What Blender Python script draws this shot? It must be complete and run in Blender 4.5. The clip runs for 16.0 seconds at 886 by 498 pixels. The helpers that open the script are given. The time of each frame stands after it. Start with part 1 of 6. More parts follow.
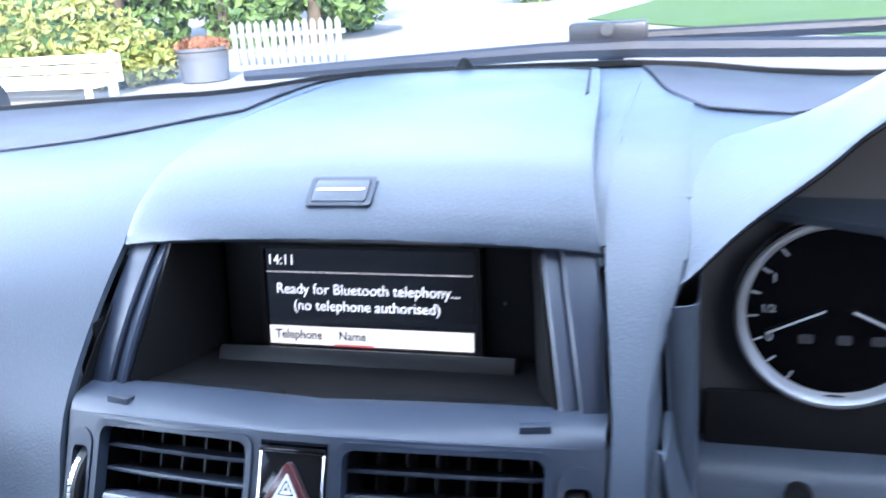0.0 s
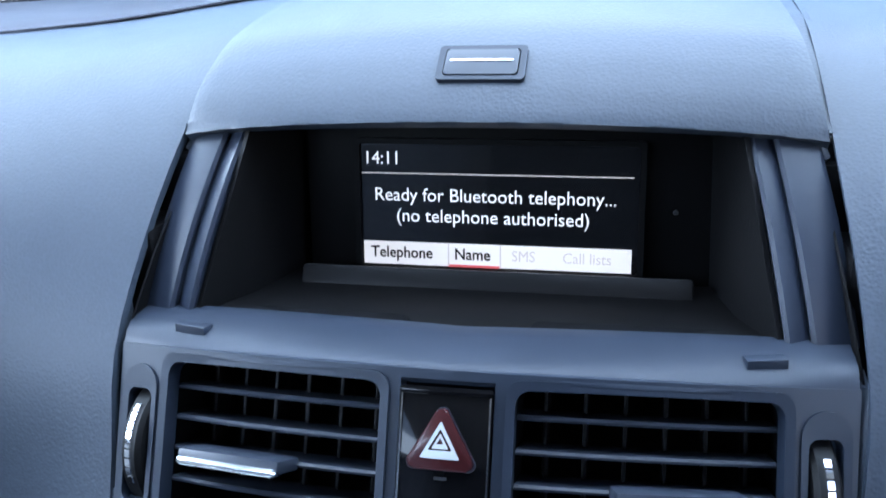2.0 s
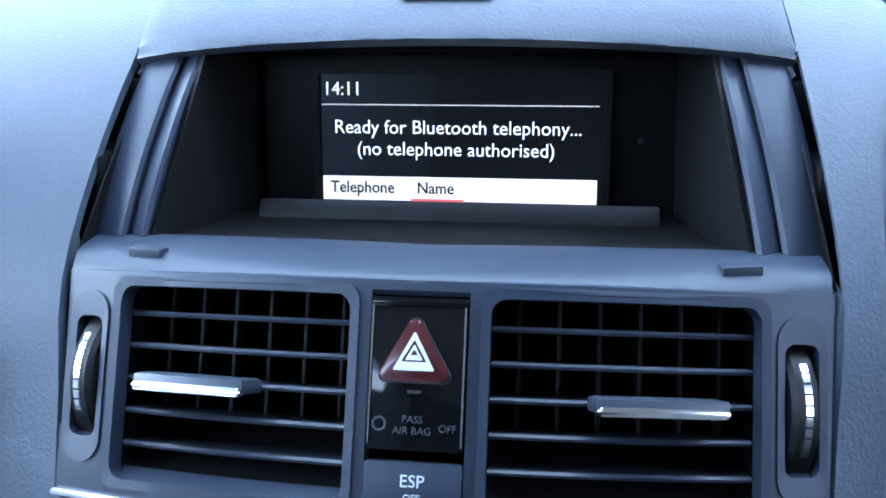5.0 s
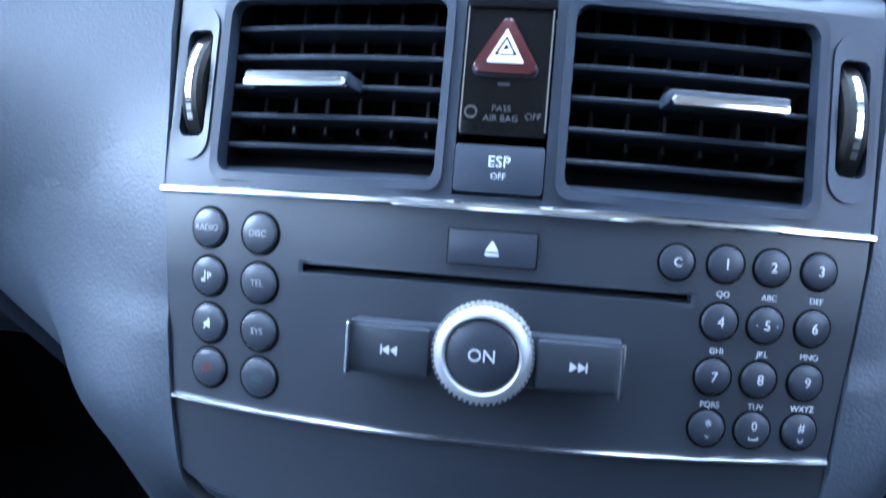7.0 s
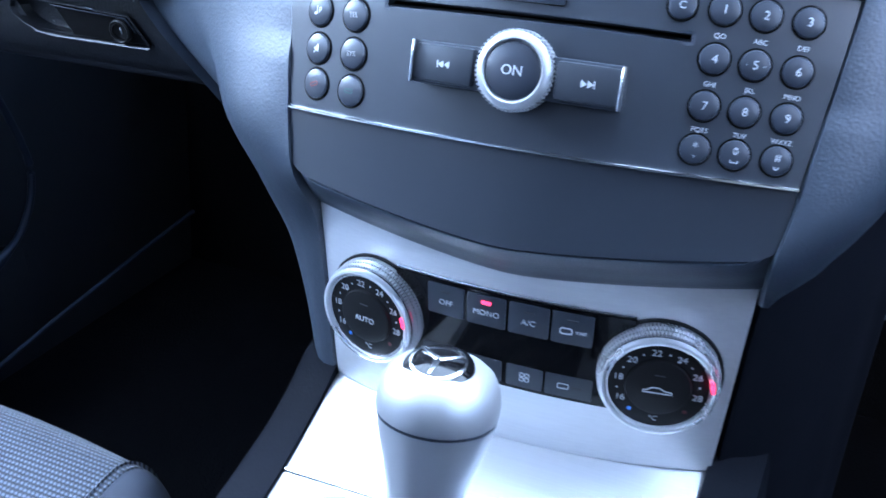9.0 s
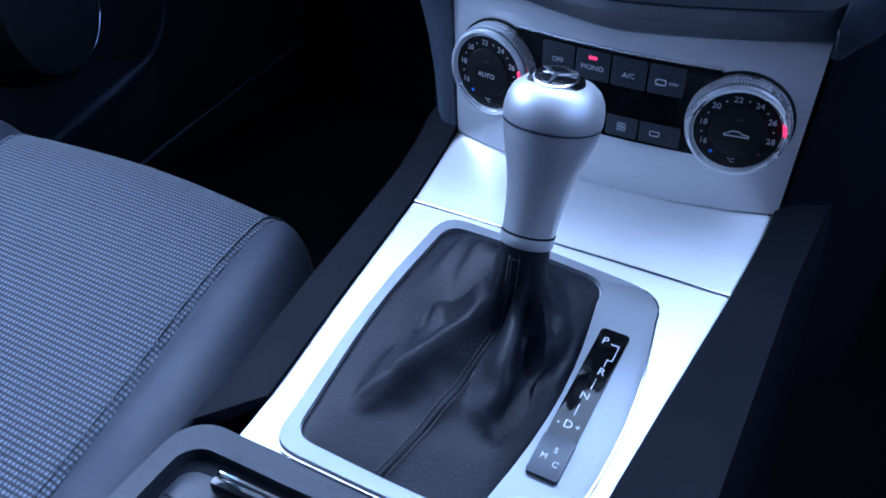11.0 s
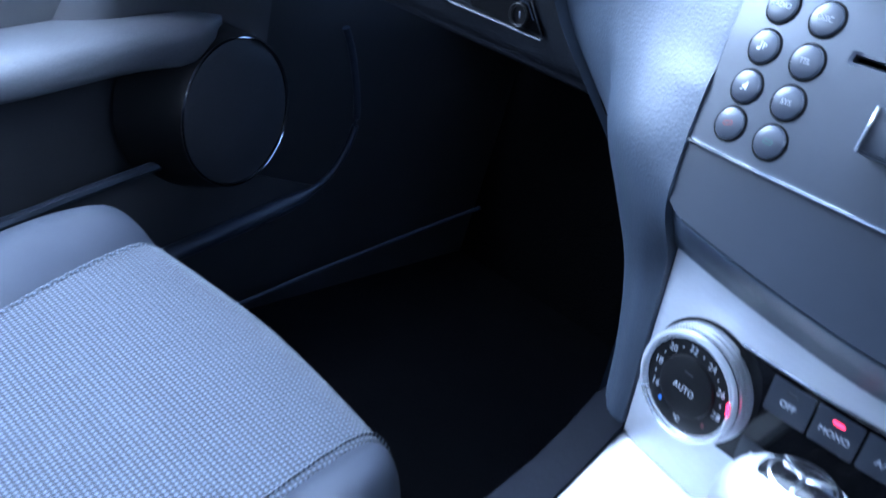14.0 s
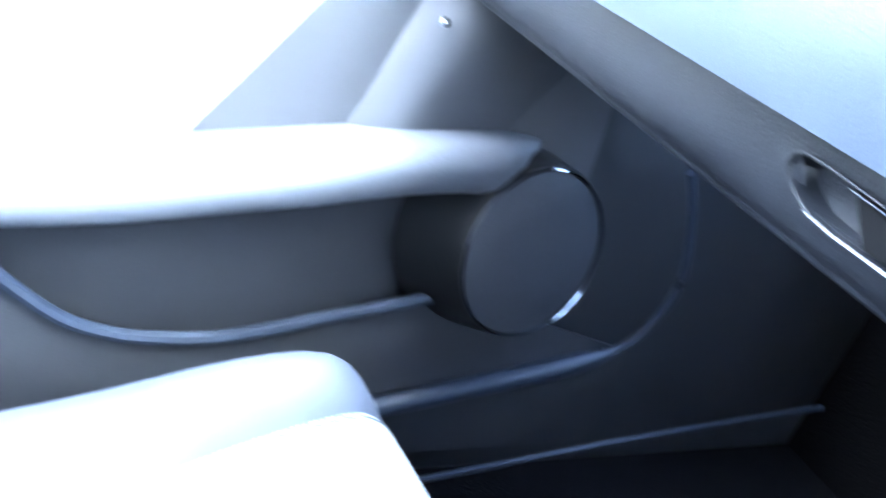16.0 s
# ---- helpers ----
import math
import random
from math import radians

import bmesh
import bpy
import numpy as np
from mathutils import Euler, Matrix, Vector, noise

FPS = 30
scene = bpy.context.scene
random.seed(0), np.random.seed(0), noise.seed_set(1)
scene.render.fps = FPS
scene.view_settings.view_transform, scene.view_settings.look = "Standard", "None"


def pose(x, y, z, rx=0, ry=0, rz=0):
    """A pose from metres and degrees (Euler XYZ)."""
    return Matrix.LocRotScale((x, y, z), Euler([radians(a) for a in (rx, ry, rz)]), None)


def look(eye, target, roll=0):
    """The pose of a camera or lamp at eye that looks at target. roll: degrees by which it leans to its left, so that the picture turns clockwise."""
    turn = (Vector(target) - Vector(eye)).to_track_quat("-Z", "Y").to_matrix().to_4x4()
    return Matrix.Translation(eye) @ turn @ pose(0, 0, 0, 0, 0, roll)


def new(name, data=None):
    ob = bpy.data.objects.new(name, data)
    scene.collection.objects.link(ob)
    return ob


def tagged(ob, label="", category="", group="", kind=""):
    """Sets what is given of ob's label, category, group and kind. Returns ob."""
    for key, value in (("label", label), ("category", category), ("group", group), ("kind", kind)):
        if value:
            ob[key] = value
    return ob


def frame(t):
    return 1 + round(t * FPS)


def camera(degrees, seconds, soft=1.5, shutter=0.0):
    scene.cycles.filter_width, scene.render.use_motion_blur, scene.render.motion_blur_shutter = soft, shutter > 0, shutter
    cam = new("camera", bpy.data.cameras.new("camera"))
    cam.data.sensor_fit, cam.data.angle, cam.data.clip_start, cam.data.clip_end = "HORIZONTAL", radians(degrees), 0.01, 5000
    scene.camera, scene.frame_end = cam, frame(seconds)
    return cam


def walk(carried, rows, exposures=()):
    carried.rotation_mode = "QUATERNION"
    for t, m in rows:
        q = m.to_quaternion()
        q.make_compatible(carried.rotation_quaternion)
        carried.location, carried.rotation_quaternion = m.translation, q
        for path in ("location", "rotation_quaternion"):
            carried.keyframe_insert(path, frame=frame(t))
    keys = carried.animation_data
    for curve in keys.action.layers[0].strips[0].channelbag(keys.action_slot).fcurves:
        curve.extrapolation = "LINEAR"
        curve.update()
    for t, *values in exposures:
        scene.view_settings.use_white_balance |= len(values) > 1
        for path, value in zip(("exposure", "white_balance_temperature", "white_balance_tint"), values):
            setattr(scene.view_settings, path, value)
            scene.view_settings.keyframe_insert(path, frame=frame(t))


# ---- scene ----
cam = camera(51.88, 16.0, soft=1.6, shutter=0.5)
PATH = [
    (0, (0.1546, -0.2419, 0.9790), (-0.1178, 0.6759, 0.6905), -3.86),
    (0.5, (0.1004, -0.1984, 0.9454), (-0.1523, 0.7247, 0.6558), -4.06),
    (1, (0.0846, -0.1662, 0.9389), (-0.1464, 0.7549, 0.6253), -5.75),
    (1.5, (0.0775, -0.1803, 0.9433), (-0.1586, 0.7370, 0.6228), -3.45),
    (2, (0.0548, -0.1873, 0.9341), (-0.1547, 0.7318, 0.6003), -2.14),
    (2.5, (0.0455, -0.1769, 0.9217), (-0.1069, 0.7519, 0.5839), -0.36),
    (3, (0.0492, -0.1794, 0.9121), (-0.0953, 0.7573, 0.5933), -0.20),
    (5.5, (0.0345, -0.2047, 0.8914), (-0.0983, 0.7355, 0.5776), -0.94),
    (6, (0.0196, -0.2295, 0.8754), (-0.1203, 0.7029, 0.5421), -0.33),
    (6.5, (0.0177, -0.2427, 0.8517), (-0.1154, 0.6887, 0.5130), 0.61),
    (7, (0.0236, -0.2512, 0.8273), (-0.1116, 0.6794, 0.4873), 1.65),
    (7.5, (0.0247, -0.2643, 0.8002), (-0.1128, 0.6604, 0.4453), 2.74),
    (8, (0.0324, -0.2876, 0.7848), (-0.1338, 0.6135, 0.3844), 2.79),
    (8.5, (0.0561, -0.3124, 0.7802), (-0.1805, 0.5516, 0.3356), 2.62),
    (9, (0.1030, -0.3329, 0.7914), (-0.2208, 0.5074, 0.3566), 2.43),
    (9.5, (0.1268, -0.3604, 0.7943), (-0.2083, 0.4636, 0.3375), 3.36),
    (10, (0.1310, -0.4099, 0.7928), (-0.2276, 0.3636, 0.2701), 1.94),
    (10.2, (0.1310, -0.4163, 0.7879), (-0.2353, 0.3435, 0.2508), 1.73),
    (12.3, (0.1476, -0.4545, 0.7634), (-0.2509, 0.2637, 0.1930), 6.59),
    (12.5, (0.1548, -0.4435, 0.7620), (-0.2504, 0.2799, 0.2030), 9.23),
    (13, (0.1529, -0.4144, 0.7941), (-0.3115, 0.3209, 0.3005), 11.89),
    (13.5, (0.0924, -0.3792, 0.7817), (-0.4088, 0.3246, 0.2782), 12.39),
    (14, (0.0457, -0.3278, 0.7685), (-0.5037, 0.3837, 0.3304), 14.29),
    (14.5, (-0.0044, -0.2504, 0.7733), (-0.5470, 0.4709, 0.3426), 14.57),
    (15, (-0.0484, -0.1798, 0.7554), (-0.6028, 0.4877, 0.2583), 18.85),
    (15.5, (-0.0985, -0.1382, 0.7519), (-0.7735, 0.4242, 0.2741), 19.55),
    (16, (-0.1009, -0.1783, 0.7689), (-0.8861, 0.2475, 0.3192), 16.30),
]
EXPOSURES = [(0, 2.85, 6000, 18), (0.5, 2.4, 6050, 16), (1, 2.15, 6150, 15), (2, 2.32, 5900, 14), (3, 2.58, 5800, 14), (5.5, 2.95, 5550, 13), (6, 3.2, 5600, 13), (7, 3.4, 5600, 13), (8, 3.72, 5450, 13), (9, 3.68, 5550, 15), (10, 3.2, 5200, 18), (12.5, 1.8, 5000, 24), (13.3, 2.4, 5000, 22), (14.5, 4.45, 5800, 13), (15, 4.85, 5950, 12), (15.5, 6.0, 6200, 13), (16, 6.3, 6250, 13)]
walk(cam, [(t, look(eye, target, roll)) for t, eye, target, roll in PATH], EXPOSURES)

# ---- light ----
SUN_TO = Vector((0.35, -1.0, 0.55)).normalized()
world = bpy.data.worlds.new("sky")
scene.world = world
world.use_nodes = True
wn = world.node_tree.nodes
sky = wn.new("ShaderNodeTexSky")
sky.sky_type = 'NISHITA'
sky.sun_disc = False
sky.sun_elevation = math.asin(SUN_TO.z)
sky.sun_rotation = math.atan2(SUN_TO.x, SUN_TO.y)
world.node_tree.links.new(sky.outputs[0], wn["Background"].inputs[0])
wn["Background"].inputs[1].default_value = 0.15
sun = new("sun", bpy.data.lights.new("sun", 'SUN'))
sun.data.energy = 2.0
sun.data.angle = radians(0.6)
sun.data.color = (1.0, 0.95, 0.88)
sun.matrix_world = look(SUN_TO * 10, (0, 0, 0))


def window_light(name, eye, target, wide, high, watts):
    """Skylight entering through one window opening."""
    lamp = new(name, bpy.data.lights.new(name, 'AREA'))
    lamp.data.shape, lamp.data.size, lamp.data.size_y = 'RECTANGLE', wide, high
    lamp.data.energy, lamp.data.color = watts, (0.71, 0.86, 1.0)
    lamp.matrix_world = look(eye, target)


window_light("side_window_light", (-0.79, -0.02, 1.05), (-0.10, -0.02, 0.86), 0.74, 0.34, 3.0)
window_light("windscreen_light", (0, 0.135, 1.115), (0, -0.115, 0.682), 1.16, 0.46, 2.3)
window_light("rear_side_window_light", (-0.74, -1.10, 1.06), (0.05, 0.0, 0.62), 0.60, 0.32, 1.1)


# ---- materials ----
def material(name, color, rough=0.5, metal=0.0, grain=0.0, grain_size=0.002, relief=0.0, stain=0.0, stain_size=0.08,
             coat=0.0, emit=None, power=0.0, spec=0.5, stretch=(1, 1, 1), cells=False):
    m = bpy.data.materials.new(name)
    m.use_nodes = True
    nt = m.node_tree
    n, link = nt.nodes, nt.links.new
    b = n["Principled BSDF"]
    b.inputs["Base Color"].default_value = (*color, 1)
    b.inputs["Roughness"].default_value = rough
    b.inputs["Metallic"].default_value = metal
    b.inputs["Coat Weight"].default_value = coat
    b.inputs["Specular IOR Level"].default_value = spec
    if emit:
        b.inputs["Emission Color"].default_value = (*emit, 1)
        b.inputs["Emission Strength"].default_value = power
    if grain or relief or stain:
        co = n.new("ShaderNodeTexCoord")
        mp = n.new("ShaderNodeMapping")
        mp.inputs["Scale"].default_value = stretch
        link(co.outputs["Object"], mp.inputs[0])
        if cells:
            fine = n.new("ShaderNodeTexVoronoi")
            fine.feature = 'SMOOTH_F1'
            fine.inputs["Scale"].default_value = 1 / grain_size
            fine_out = fine.outputs["Distance"]
        else:
            fine = n.new("ShaderNodeTexNoise")
            fine.inputs["Scale"].default_value = 1 / grain_size
            fine.inputs["Detail"].default_value = 4
            fine_out = fine.outputs["Fac"]
        link(mp.outputs[0], fine.inputs["Vector"])
        big = n.new("ShaderNodeTexNoise")
        big.inputs["Scale"].default_value = 1 / stain_size
        big.inputs["Detail"].default_value = 5
        link(co.outputs["Object"], big.inputs["Vector"])
        mix = n.new("ShaderNodeMath")
        mix.operation = 'MULTIPLY_ADD'
        link(fine_out, mix.inputs[0])
        mix.inputs[1].default_value = grain
        mix.inputs[2].default_value = 1 - grain / 2 - stain / 2
        mix2 = n.new("ShaderNodeMath")
        mix2.operation = 'MULTIPLY_ADD'
        link(big.outputs["Fac"], mix2.inputs[0])
        mix2.inputs[1].default_value = stain
        link(mix.outputs[0], mix2.inputs[2])
        tint = n.new("ShaderNodeMix")
        tint.data_type = 'RGBA'
        tint.blend_type = 'MULTIPLY'
        tint.inputs["Factor"].default_value = 1
        tint.inputs["A"].default_value = (*color, 1)
        link(mix2.outputs[0], tint.inputs["B"])
        link(tint.outputs["Result"], b.inputs["Base Color"])
        rr = n.new("ShaderNodeMapRange")
        link(big.outputs["Fac"], rr.inputs["Value"])
        rr.inputs["From Min"].default_value, rr.inputs["From Max"].default_value = 0.3, 0.7
        rr.inputs["To Min"].default_value, rr.inputs["To Max"].default_value = rough * 0.88, min(1, rough * 1.12)
        link(rr.outputs[0], b.inputs["Roughness"])
        if relief:
            bump = n.new("ShaderNodeBump")
            bump.inputs["Strength"].default_value = 1
            bump.inputs["Distance"].default_value = relief
            link(fine_out, bump.inputs["Height"])
            link(bump.outputs[0], b.inputs["Normal"])
    return m


SOFT = material("grained_soft_plastic", (0.033, 0.0430, 0.060), 0.43, spec=0.48, grain=0.25, grain_size=0.0011, relief=0.00011, stain=0.18, cells=True)
# glovebox plastic: shade under the dash pad is put into this darker colour
GLOVE = material("grained_shaded_plastic", (0.0042, 0.0052, 0.0078), 0.46, spec=0.33, grain=0.3, grain_size=0.0014, relief=0.00020, stain=0.18, cells=True)
TRIM = material("matt_panel_plastic", (0.0150, 0.0205, 0.0325), 0.42, spec=0.35, grain=0.1, grain_size=0.0006, relief=0.00003, stain=0.12)
SIDE_TRIM = material("dark_console_plastic", (0.0042, 0.0050, 0.0078), 0.68, spec=0.06, grain=0.2, grain_size=0.0015, relief=0.00008, stain=0.15, cells=True)
PANEL = material("radio_plastic", (0.0180, 0.0225, 0.0310), 0.38, grain=0.1, grain_size=0.0005, relief=0.00002, stain=0.12)
KEY = material("key_plastic", (0.020, 0.025, 0.036), 0.36, grain=0.1, grain_size=0.0008, stain=0.15)
DARK = material("dark_plastic", (0.005, 0.005, 0.0055), 0.5, spec=0.2, grain=0.2, grain_size=0.001, relief=0.00005, stain=0.2)
NICHE_TRIM = material("niche_strip_plastic", (0.0150, 0.0200, 0.0330), 0.35, spec=0.3, grain=0.1, grain_size=0.0008, stain=0.15)
FRAME_GREY = material("grey_frame_plastic", (0.17, 0.18, 0.20), 0.35, 0.5, grain=0.08, grain_size=0.0008, stain=0.08)
NICHE = material("niche_plastic", (0.0035, 0.0035, 0.004), 0.55, spec=0.12, grain=0.2, grain_size=0.0012, relief=0.00008, stain=0.2)
GLOSS = material("piano_black", (0.003, 0.003, 0.0036), 0.07, coat=0.05, spec=0.26, stain=0.3)
CHROME = material("chrome", (0.85, 0.86, 0.88), 0.12, 1.0, stain=0.1)
DARK_CHROME = material("dark_chrome", (0.28, 0.29, 0.32), 0.10, 1.0, stain=0.1)
KNURL = material("bright_knurled_metal", (0.80, 0.81, 0.83), 0.28, 0.75, stain=0.08)
SATIN = material("satin_silver", (0.40, 0.41, 0.43), 0.40, 0.65, grain=0.08, grain_size=0.0006, stain=0.08)
ALU = material("brushed_aluminium", (0.66, 0.67, 0.69), 0.36, 0.60, grain=0.16, grain_size=0.0012, relief=0.00001, stain=0.06, stretch=(0.04, 1, 1))
VOID = material("duct_black", (0.003, 0.003, 0.0035), 0.8, spec=0.08, stain=0.2)
VANE = material("vane_plastic", (0.009, 0.009, 0.010), 0.4, spec=0.2, stain=0.2)
SPEAKER = material("speaker_mesh", (0.026, 0.028, 0.033), 0.6, grain=0.5, grain_size=0.0012, relief=0.0002, stain=0.15, cells=True)
ARMREST = material("armrest_soft_plastic", (0.085, 0.090, 0.102), 0.5, grain=0.3, grain_size=0.0016, relief=0.0001, stain=0.15, cells=True)
INSERT = material("light_door_insert", (0.42, 0.42, 0.41), 0.7, grain=0.15, grain_size=0.0015, relief=0.0001, stain=0.1)
MID_GREY = material("mid_grey_plastic", (0.060, 0.061, 0.066), 0.5, grain=0.15, grain_size=0.0015, relief=0.0001, stain=0.15)
REAR_DASH = material("matt_dash_rear", (0.052, 0.053, 0.066), 0.6, spec=0.3, grain=0.3, grain_size=0.0016, relief=0.0002, stain=0.2, cells=True)
LEATHER = material("black_leather", (0.0030, 0.0042, 0.0082), 0.52, spec=0.20, grain=0.3, grain_size=0.0014, relief=0.00015, stain=0.25, cells=True)
THREAD = material("black_thread", (0.03, 0.03, 0.033), 0.7, grain=0.3, grain_size=0.0008)
WHITE_PRINT = material("white_print", (0.44, 0.46, 0.48), 0.5)
PALE_PRINT = material("pale_grey_print", (0.22, 0.23, 0.25), 0.5)
DIM_PRINT = material("grey_print", (0.040, 0.042, 0.046), 0.5, spec=0.2)
RED_PLASTIC = material("red_plastic", (0.036, 0.006, 0.007), 0.25, coat=0.3, stain=0.2)
RED_LED = material("red_led", (0.5, 0.02, 0.05), 0.4, emit=(1.0, 0.03, 0.09), power=0.35)
BLUE_PRINT = material("blue_print", (0.05, 0.2, 0.7), 0.5)
RED_PRINT = material("red_print", (0.10, 0.012, 0.014), 0.5)
DISPLAY_BLACK = material("display_glass", (0.008, 0.008, 0.009), 0.12, coat=0.3, stain=0.3)
DISPLAY_WHITE = material("lit_display_bar", (0.8, 0.78, 0.74), 0.3, emit=(1.0, 0.93, 0.86), power=0.11)
DISPLAY_TEXT = material("lit_display_text", (0.8, 0.8, 0.8), 0.3, emit=(1.0, 1.0, 1.0), power=0.14)
DISPLAY_RED = material("lit_red_line", (0.6, 0.1, 0.1), 0.3, emit=(0.75, 0.12, 0.12), power=0.10)
DISPLAY_INK = material("display_ink", (0.01, 0.008, 0.008), 0.8, spec=0.0)
DISPLAY_FAINT = material("display_faint_ink", (0.55, 0.5, 0.48), 0.5, emit=(0.85, 0.78, 0.74), power=0.10)
AMBER = material("amber_lamp", (0.6, 0.25, 0.03), 0.3, emit=(1.0, 0.55, 0.1), power=0.25)
CARPET = material("black_carpet", (0.0038, 0.0038, 0.0045), 0.95, spec=0.05, grain=0.6, grain_size=0.003, relief=0.002, stain=0.3)
DOOR_GREY = material("door_plastic", (0.021, 0.022, 0.025), 0.5, grain=0.25, grain_size=0.0016, relief=0.0002, stain=0.2, cells=True)
HEADLINER = material("headliner_cloth", (0.25, 0.25, 0.24), 0.9, grain=0.2, grain_size=0.002, relief=0.0004, stain=0.1)
RUBBER = material("black_rubber", (0.008, 0.008, 0.009), 0.6, spec=0.2, grain=0.2, grain_size=0.004, stain=0.3)
# wiper black lifted towards blue: bright haze is put into the colour
WIPER = material("wiper_hazed_black", (0.022, 0.024, 0.030), 0.42, spec=0.5, grain=0.15, grain_size=0.004, stain=0.2)
PAINT = material("car_paint", (0.25, 0.26, 0.28), 0.2, 0.6, coat=1.0, stain=0.05)
TRAY = material("tray_frame_plastic", (0.0145, 0.0172, 0.0245), 0.52, spec=0.3, grain=0.15, grain_size=0.0012, relief=0.00005, stain=0.15, cells=True)
BLIND = material("blind_plastic", (0.0115, 0.0140, 0.0215), 0.45, spec=0.3, grain=0.1, grain_size=0.0008, stain=0.15)
VINYL = material("smooth_seat_fabric", (0.018, 0.0230, 0.036), 0.7, grain=0.25, grain_size=0.0012, relief=0.0001, stain=0.15)


def cloth_material():
    """Ribbed two-tone seat cloth: rows of small light threads on dark ground."""
    m = bpy.data.materials.new("ribbed_seat_cloth")
    m.use_nodes = True
    nt = m.node_tree
    n, link = nt.nodes, nt.links.new
    b = n["Principled BSDF"]
    b.inputs["Roughness"].default_value = 0.85
    b.inputs["Sheen Weight"].default_value = 0.15
    co = n.new("ShaderNodeTexCoord")
    wave = n.new("ShaderNodeTexWave")
    wave.bands_direction = 'Y'
    wave.inputs["Scale"].default_value = 78
    wave.inputs["Distortion"].default_value = 0.3
    wave.inputs["Detail"].default_value = 1
    dash = n.new("ShaderNodeTexWave")
    dash.bands_direction = 'X'
    dash.inputs["Scale"].default_value = 100
    dash.inputs["Distortion"].default_value = 0.8
    noise_tex = n.new("ShaderNodeTexNoise")
    noise_tex.inputs["Scale"].default_value = 900
    for w in (wave, dash, noise_tex):
        link(co.outputs["Object"], w.inputs["Vector"])
    mul = n.new("ShaderNodeMath")
    mul.operation = 'MULTIPLY'
    link(wave.outputs["Fac"], mul.inputs[0])
    add = n.new("ShaderNodeMath")
    add.operation = 'MULTIPLY_ADD'
    link(dash.outputs["Fac"], add.inputs[0])
    add.inputs[1].default_value, add.inputs[2].default_value = 0.8, 0.25
    link(add.outputs[0], mul.inputs[1])
    ramp = n.new("ShaderNodeMix")
    ramp.data_type = 'RGBA'
    link(mul.outputs[0], ramp.inputs["Factor"])
    ramp.inputs["A"].default_value = (0.0040, 0.0052, 0.0090, 1)
    ramp.inputs["B"].default_value = (0.122, 0.146, 0.196, 1)
    link(ramp.outputs["Result"], b.inputs["Base Color"])
    bump = n.new("ShaderNodeBump")
    bump.inputs["Distance"].default_value = 0.0008
    link(mul.outputs[0], bump.inputs["Height"])
    link(bump.outputs[0], b.inputs["Normal"])
    return m


CLOTH = cloth_material()


def glass_material():
    m = bpy.data.materials.new("clear_glass")
    m.use_nodes = True
    b = m.node_tree.nodes["Principled BSDF"]
    b.inputs["Base Color"].default_value = (0.93, 0.97, 0.96, 1)
    b.inputs["Roughness"].default_value = 0.0
    b.inputs["Transmission Weight"].default_value = 1.0
    b.inputs["IOR"].default_value = 1.45
    return m


GLASS = glass_material()


# ---- building helpers ----
def link_mesh(name, bm, mat, smooth=40):
    me = bpy.data.meshes.new(name)
    bmesh.ops.recalc_face_normals(bm, faces=bm.faces)
    if smooth:
        for f in bm.faces:
            f.smooth = True
        for e in bm.edges:
            if len(e.link_faces) == 2 and e.calc_face_angle(0) > radians(smooth):
                e.smooth = False
    bm.to_mesh(me)
    bm.free()
    me.materials.append(mat)
    return new(name, me)


def thing(name, base, label, category, group="", kind=""):
    ob = new(name)
    ob.location = base
    return tagged(ob, label, category, group, kind)


def under(ob, parent):
    """Hangs ob, built in world places, under a thing or one of its parts."""
    ob.parent = parent
    ob.matrix_parent_inverse = Matrix.Identity(4) if parent.parent else Matrix.Translation(-parent.location)
    return ob


def part(name, bm, mat, parent, label="", smooth=40):
    ob = link_mesh(name, bm, mat, smooth)
    under(ob, parent)
    return tagged(ob, label)


def move(bm, m, start=0):
    bm.verts.ensure_lookup_table()
    for v in bm.verts[start:]:
        v.co = m @ v.co
    return bm


def bevelled(bm, width, segments=2, angle=30):
    edges = [e for e in bm.edges if len(e.link_faces) == 2 and e.calc_face_angle(0) > radians(angle)]
    if width > 0 and edges:
        bmesh.ops.bevel(bm, geom=edges, offset=width, segments=segments, profile=0.6, affect='EDGES', clamp_overlap=True)
    return bm


def block(sx, sy, sz, bevel=0.0, m=None, segments=2):
    bm = bmesh.new()
    bmesh.ops.create_cube(bm, size=1, matrix=Matrix.Diagonal((sx, sy, sz, 1)))
    bevelled(bm, bevel, segments)
    return move(bm, m) if m else bm


def sheet(rows, thick=0.0, closed=False):
    """A skin over rows of points; thick pushes a back skin against the normals."""
    bm = bmesh.new()
    grid = [[bm.verts.new(p) for p in row] for row in rows]
    for a, b in zip(grid, grid[1:]):
        n = len(a)
        for i in range(n if closed else n - 1):
            j = (i + 1) % n
            bm.faces.new((a[i], a[j], b[j], b[i]))
    bmesh.ops.recalc_face_normals(bm, faces=bm.faces)
    if thick:
        bm.normal_update()
        faces, edge = bm.faces[:], [e.link_loops[0] for e in bm.edges if e.is_boundary]
        back = {v: bm.verts.new(v.co - v.normal * thick) for v in bm.verts[:]}
        for f in faces:
            bm.faces.new([back[v] for v in reversed(f.verts[:])])
        for loop in edge:
            a, b = loop.vert, loop.link_loop_next.vert
            bm.faces.new((b, a, back[a], back[b]))
    return bm


def capped(rows):
    """A closed tube over rings of points, capped at both ends."""
    bm = bmesh.new()
    grid = [[bm.verts.new(p) for p in row] for row in rows]
    for a, b in zip(grid, grid[1:]):
        n = len(a)
        for i in range(n):
            j = (i + 1) % n
            bm.faces.new((a[i], a[j], b[j], b[i]))
    bm.faces.new(grid[0])
    bm.faces.new(list(reversed(grid[-1])))
    return bm


